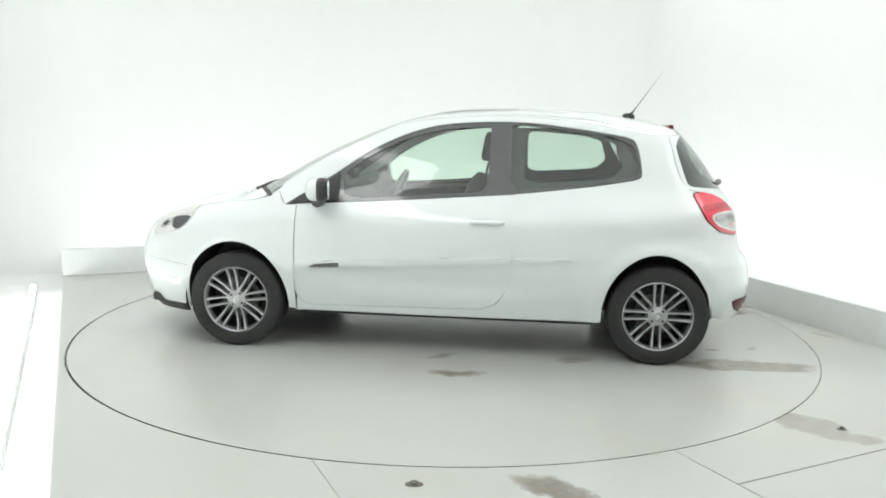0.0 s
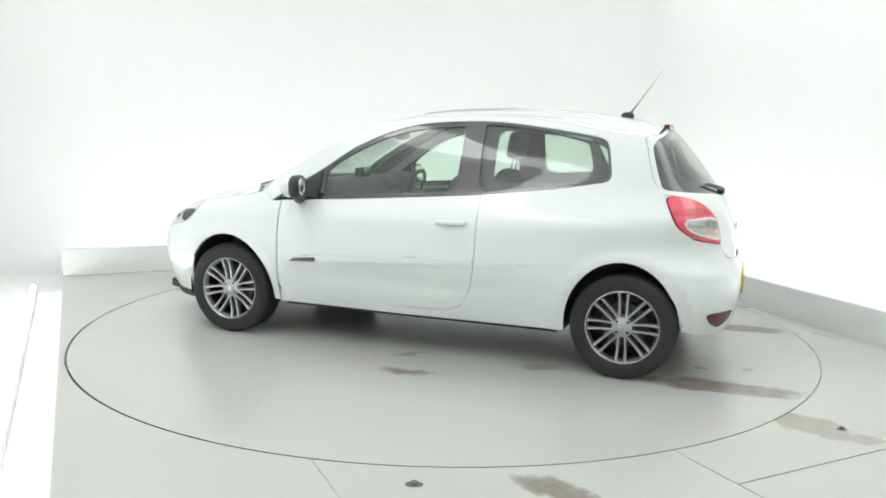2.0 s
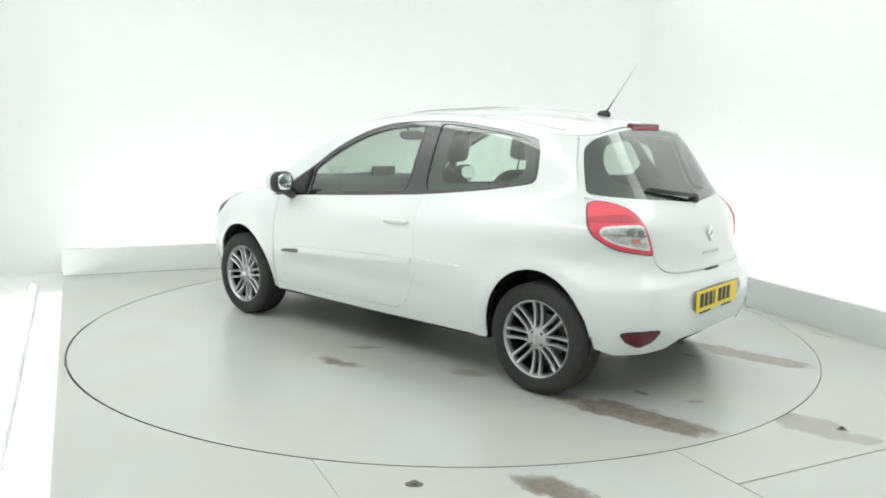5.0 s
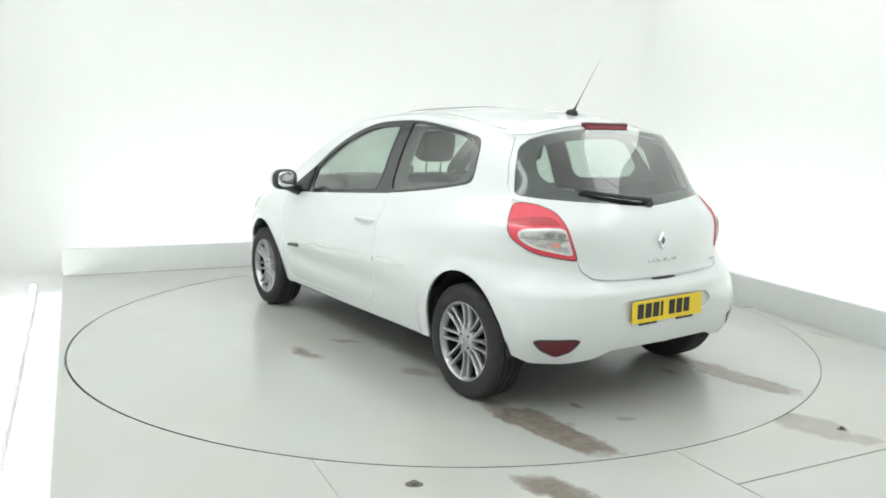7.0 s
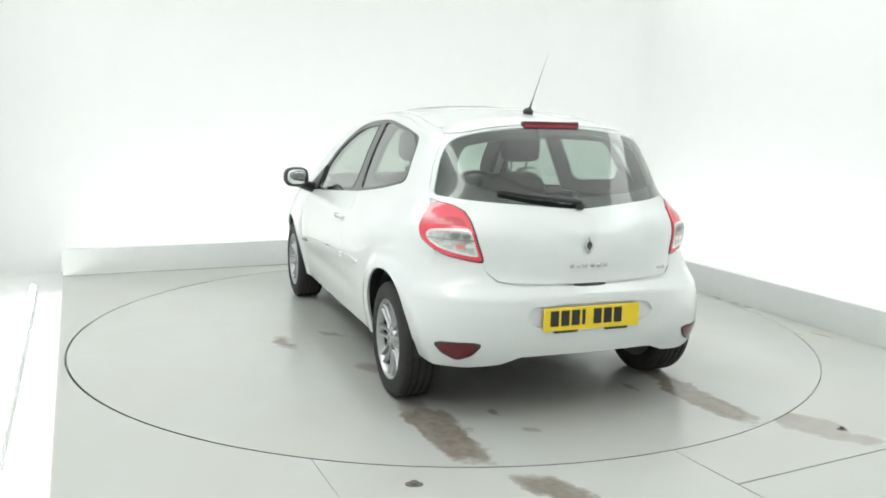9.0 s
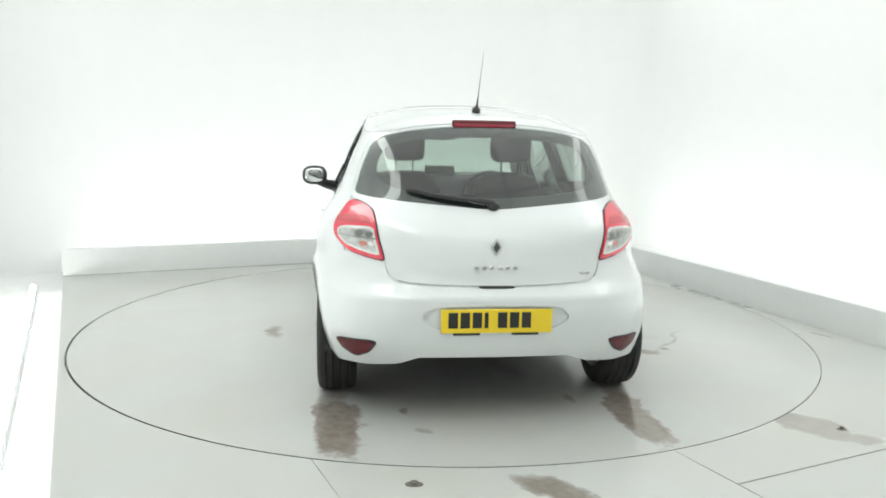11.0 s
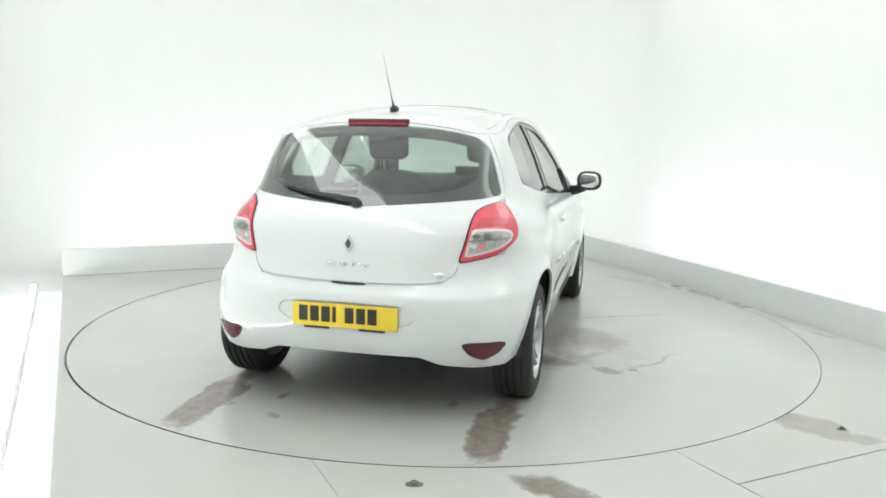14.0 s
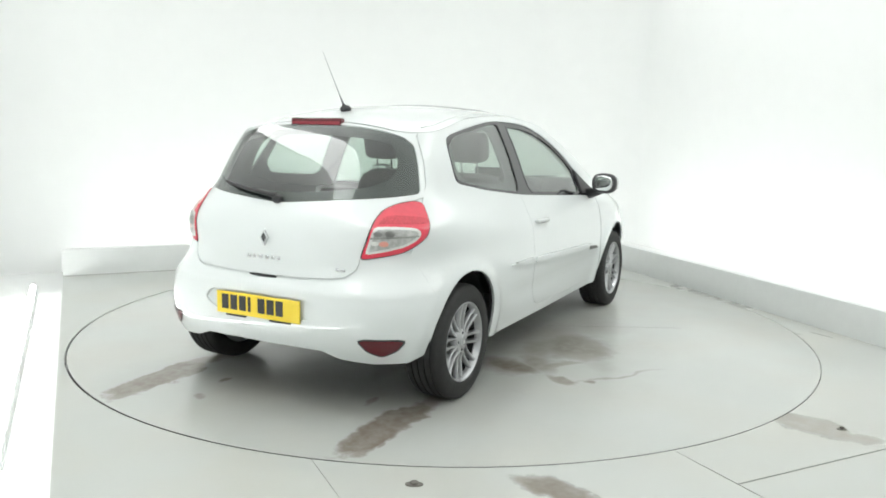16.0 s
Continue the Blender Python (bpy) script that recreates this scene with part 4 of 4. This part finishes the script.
scr = patch("windscreen", screen, top, m_glass, car, "green-tinted windscreen", step=.05, out=-.004, thick=0)
scr.visible_shadow = False
patch("windscreen_border", inset(screen, -.004), top, m_frit, scr, step=.04, out=-.008, thick=0, holes=(soften(inset(screen, .045), 1),))
cowl = [(scr_low(q), q) for q in qs] + [(1.336 - .246 * q * q, q) for q in reversed(qs)]
patch("cowl", cowl, top, m_black, car, "black scuttle panel with wiper arms", step=.05, out=-.006, thick=.0)
part("front_wiper", tube([top(1.33, .25) + Vector((0, 0, .004)), top(1.28, .0) + Vector((0, 0, .006)), top(1.19, -.5) + Vector((0, 0, .004))], [.012, .007, .004], 8), m_black, car, "black front wiper arm")
part("front_wiper", tube([top(1.27, .62) + Vector((0, 0, .004)), top(1.25, .35) + Vector((0, 0, .006)), top(1.24, -.1) + Vector((0, 0, .004))], [.012, .007, .004], 8), m_black, car, "black front wiper arm")
bon = [(1.339 - .246 * q * q, q) for q in [-.97 + 1.94 * i / 16 for i in range(17)]] + [(x, 1.0) for x in np.linspace(1.2, 2.0, 18)] + [(2.075, .5), (2.09, 0), (2.075, -.5)] + [(x, -1.0) for x in np.linspace(2.0, 1.2, 18)]
patch("bonnet", bon, top, m_paint, car, "glossy white bonnet", step=.05)

# aerial
bm = puff((.085, .045, .05), 2.2, (-1.135, 0, top(-1.135, 0).z + .008))
aer = part("aerial_base", bm, m_black, car, "black rubber aerial foot")
z = top(-1.145, 0).z
part("aerial_whip", tube([(-1.14, 0, z + .01), (-1.165, 0, z + .045), (-1.20, 0, z + .095), (-1.345, 0, z + .305)], [.014, .005, .0022, .0003], 8), m_black, aer, "thin black whip")

# underside, wheel housings
bm = bmesh.new()
slab([(1.95, -.62), (1.95, .62), (1.70, .70), (1.68, .45), (.92, .45), (.90, .77), (-.90, .77), (-.93, .48), (-.93, -.48), (-.90, -.77), (.90, -.77), (.92, -.45), (1.68, -.45), (1.70, -.70)], .215, .27, .01, bm)
slab([(-.92, -.48), (-.92, .48), (-1.70, .48), (-1.74, 0), (-1.70, -.48)], .345, .40, .01, bm)
under = part("underbody", bm, m_black, car, "black underside")
part("silencer", puff((.18, .50, .11), 3, (-1.62, -.05, .33)), m_disc, under, "dull steel silencer")
part("rear_axle", tube([(-1.2875, -.66, .28), (-1.22, -.4, .26), (-1.22, .4, .26), (-1.2875, .66, .28)], .045, 10), m_black, under)
for cx, rx in ((1.295, .335), (-1.262, .315)):
    for side in (1, -1):
        bm = bmesh.new()
        line = [(cx + (rx + .012) * math.cos(a), .28 + .397 * math.sin(a)) for a in np.linspace(-.13, math.pi + (.14 if cx > 0 else .0), 36)]
        rows = [[bm.verts.new((x, side * y, z)) for x, z in line] for y in (.795, .78, .44)]
        for a, b in zip(rows, rows[1:]):
            for i in range(len(line) - 1):
                bm.faces.new((a[i], a[i + 1], b[i + 1], b[i]))
        bm.faces.new(rows[-1])
        part("wheel_housing", bm, m_black, car, "black plastic wheel housing")


# wheels
def wheel():
    w = part("wheel", lathe([(.145, -.10), (.196, -.10), (.206, -.095), (.200, -.075), (.185, -.06), (.183, .03), (.193, .072), (.203, .082), (.2085, .088), (.2085, .093), (.202, .096), (.196, .090), (.189, .06), (.180, .02)], 56), m_alloy, None, "silver multi-spoke alloy wheel")
    tread = [(.195, -.088), (.225, -.098), (.262, -.100), (.285, -.092), (.294, -.080)]
    for g in (-.052, -.018, .018, .052):
        tread += [(.2965, g - .0045), (.288, g - .003), (.288, g + .003), (.2965, g + .0045)]
    tread += [(.294, .080), (.285, .092), (.262, .100), (.235, .101), (.214, .099), (.205, .094), (.198, .085)]
    part("tyre", lathe(tread, 64), m_tyre, w, "black road tyre with grooved tread")
    part("brake_disc", lathe([(.03, .0), (.125, .0), (.13, -.005), (.13, -.02), (.03, -.02)], 36), m_disc, w, "brake disc")
    # dish and barrel liner coloured dark, standing in for shade behind the spokes
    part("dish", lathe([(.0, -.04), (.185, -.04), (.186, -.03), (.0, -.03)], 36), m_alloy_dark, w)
    part("rim_barrel", lathe([(.182, -.035), (.1795, -.03), (.1785, .018), (.187, .058)], 48), m_alloy_dark, w, "inner rim barrel, shade between the spokes put in its dark colour")
    first = None
    for k in range(8):
        for d in (-1, 1):
            m = Matrix.Rotation(radians(k * 45 + 10), 4, "Y") @ pose(0, 0, d * .0165, 0, -d * 2.2, 0)
            if first is None:
                bm, rows = bmesh.new(), []
                for r, hw, y, dp in ((.045, .0075, .078, .03), (.10, .0072, .070, .03), (.15, .0080, .075, .03), (.192, .0095, .085, .022), (.200, .011, .088, .015)):
                    rows.append([bm.verts.new((r, yy, zz)) for yy, zz in ((y - dp, -hw * 1.25), (y - .004, -hw), (y, -hw * .6), (y, hw * .6), (y - .004, hw), (y - dp, hw * 1.25))])
                for a, b in zip(rows, rows[1:]):
                    for i in range(5):
                        bm.faces.new((a[i], a[i + 1], b[i + 1], b[i]))
                bmesh.ops.recalc_face_normals(bm, faces=bm.faces[:])
                first = part("spoke", bm, m_alloy, w)
                first.matrix_basis = m
            else:
                clone(first, m, w)
    part("hub", lathe([(.0, .086), (.026, .086), (.030, .082), (.055, .078), (.064, .066), (.068, .04)], 32), m_alloy, w, "silver wheel hub")
    part("hub_mark", slab([(.019, 0), (0, .013), (-.019, 0), (0, -.013)], 0, .003), m_chrome, w, "plain diamond mark").matrix_basis = pose(0, .085, 0, -90, 0, 0) @ pose(0, 0, 0, 0, 0, 90)
    nut = part("wheel_nut", lathe([(.0, .074), (.007, .074), (.009, .070), (.009, .05)], 8), m_alloy_dark, w)
    for k in range(4):
        m = pose(.042 * math.cos(k * math.pi / 2 + .6), .007, .042 * math.sin(k * math.pi / 2 + .6))
        if k:
            clone(nut, m, w)
        else:
            nut.matrix_basis = m
    return w


first = wheel()
first.parent = car
first.matrix_basis = pose(1.29, .764, .2965)
for x, y, turn in ((-1.277, .738, -10), (1.29, -.764, 9), (-1.277, -.738, 30)):
    m = pose(x, y, .2965) @ (pose(0, 0, 0, 0, 0, 180) if y < 0 else Matrix()) @ pose(0, 0, 0, 0, turn, 0)
    w = copy_thing(first, m)
    w.parent = car


# door mirrors
def mirror(side):
    y0 = .935 * side
    m = part("door_mirror", puff((.125, .178, .136), 2.6, (.748, y0, 1.0), (0, 0, side * 8)), m_paint, car, "white door mirror housing")
    part("mirror_rim", puff((.085, .186, .144), 2.7, (.712, y0, 1.0), (0, 0, side * 8)), m_black, m, "black mirror rim")
    part("mirror_glass", puff((.020, .146, .106), 2.9, (.673, y0, 1.003), (0, 0, side * 13)), m_mirror, m, "mirror glass")
    part("mirror_foot", tube([(.78, .80 * side, .918), (.75, .84 * side, .928), (.735, .90 * side, .952)], [.040, .036, .034], 12), m_black, m, "black mirror foot")
    bm = bmesh.new()
    v = [bm.verts.new(flank(side)(x, z) + Vector((0, side * d, 0))) for d in (.006, -.01) for x, z in ((.94, .912), (.655, .925), (.655, 1.09))]
    for f in ((0, 1, 2), (5, 4, 3), (0, 3, 4, 1), (1, 4, 5, 2), (2, 5, 3, 0)):
        bm.faces.new([v[i] for i in f])
    bmesh.ops.recalc_face_normals(bm, faces=bm.faces[:])
    part("mirror_sail", bm, m_black, m, "black corner panel")


mirror(1)
mirror(-1)


# ---- cabin ----
def seat(y, dx=0.0):
    s = part("front_seat", puff((.50, .50, .20), 3.6, (.12 + dx, y, .50), (0, -6, 0)), m_cloth, car, "charcoal cloth front seat")
    part("seat_base", block((.42, .40, .22), .03, 2, (.10 + dx, y, .34)), m_black, s)
    part("backrest", puff((.16, .50, .62), 3.4, (-.19 + dx, y, .79), (0, -17, 0)), m_cloth, s)
    for d in (1, -1):
        part("bolster", puff((.17, .09, .52), 2.6, (-.15 + dx, y + d * .22, .74), (0, -17, 0)), m_cloth, s)
        part("headrest_post", tube([(-.28 + dx, y + d * .055, 1.02), (-.315 + dx, y + d * .055, 1.19)], .006, 8), m_chrome, s)
    part("headrest", puff((.10, .262, .188), 5.0, (-.325 + dx, y, 1.255), (0, -10, 0)), m_cloth, s, "charcoal cloth headrest")


seat(.32, .08)
seat(-.36)
bench = part("rear_bench", puff((.46, 1.22, .20), 4, (-.72, 0, .52), (0, -6, 0)), m_cloth, car, "charcoal cloth rear bench")
part("bench_back", puff((.16, 1.20, .52), 4, (-1.05, 0, .72), (0, -20, 0)), m_cloth, bench)
part("parcel_shelf", block((.40, 1.12, .025), .008, 2, (-1.37, 0, .975)), m_trim, car, "dark parcel shelf")
dash = part("dashboard", puff((.62, 1.36, .48), 4.2, (.92, 0, .765), (0, 6, 0), 28), m_trim, car, "dark grey moulded dashboard")
part("instrument_hood", puff((.24, .36, .12), 3, (.72, -.36, .955)), m_trim, dash)
for y in (.60, -.60):
    part("vent_hood", puff((.26, .20, .15), 2.6, (.70, y * .97, .955)), m_trim, dash)
part("navigation_screen", block((.03, .23, .10), .010, 2, (.74, -.02, 1.03), (0, -8, 0)), m_screen, dash, "small dark navigation screen")
bm = tube([Vector((.50, -.36, .88)) + Matrix.Rotation(radians(-24), 3, "Y") @ Vector((0, .185 * math.cos(i * math.pi / 20), .185 * math.sin(i * math.pi / 20))) for i in range(40)], .015, 8, None, True)
wh = part("steering_wheel", bm, m_black, car, "black three-spoke steering wheel")
part("wheel_boss", puff((.06, .15, .13), 3, (.53, -.36, .88), (0, -24, 0)), m_black, wh)
for a in (0, 180, 270):
    e = Vector((.50, -.36, .88)) + Matrix.Rotation(radians(-24), 3, "Y") @ Vector((0, .18 * math.cos(radians(a)), .18 * math.sin(radians(a))))
    part("wheel_spoke", tube([(.525, -.36, .88), e], [.018, .011], 8), m_black, wh)
part("rear_view_mirror", puff((.035, .24, .065), 3.4, (.42, .0, 1.315), (0, 12, 0)), m_black, car, "black interior mirror")
part("mirror_stem", tube([(.44, 0, 1.33), (.47, 0, 1.365)], .010, 8), m_black, car)
part("cabin_floor", slab([(1.0, -.70), (1.0, .70), (-.9, .70), (-.9, .46), (-1.7, .46), (-1.7, -.46), (-.9, -.46), (-.9, -.70)], .275, .29), m_black, car, "black cabin carpet")


# ---- what moves: table and car turn together, steadily ----
def motions():
    turns, rides = [], []
    for i in range(33):
        t = i * .5
        m = pose(0, 0, 0, 0, 0, 173.367 - 6.9421 * t)
        turns.append((t, m))
        rides.append((t, m @ pose(-.0826, -.0043, 0)))
    walk(table, turns)
    walk(car, rides)


motions()
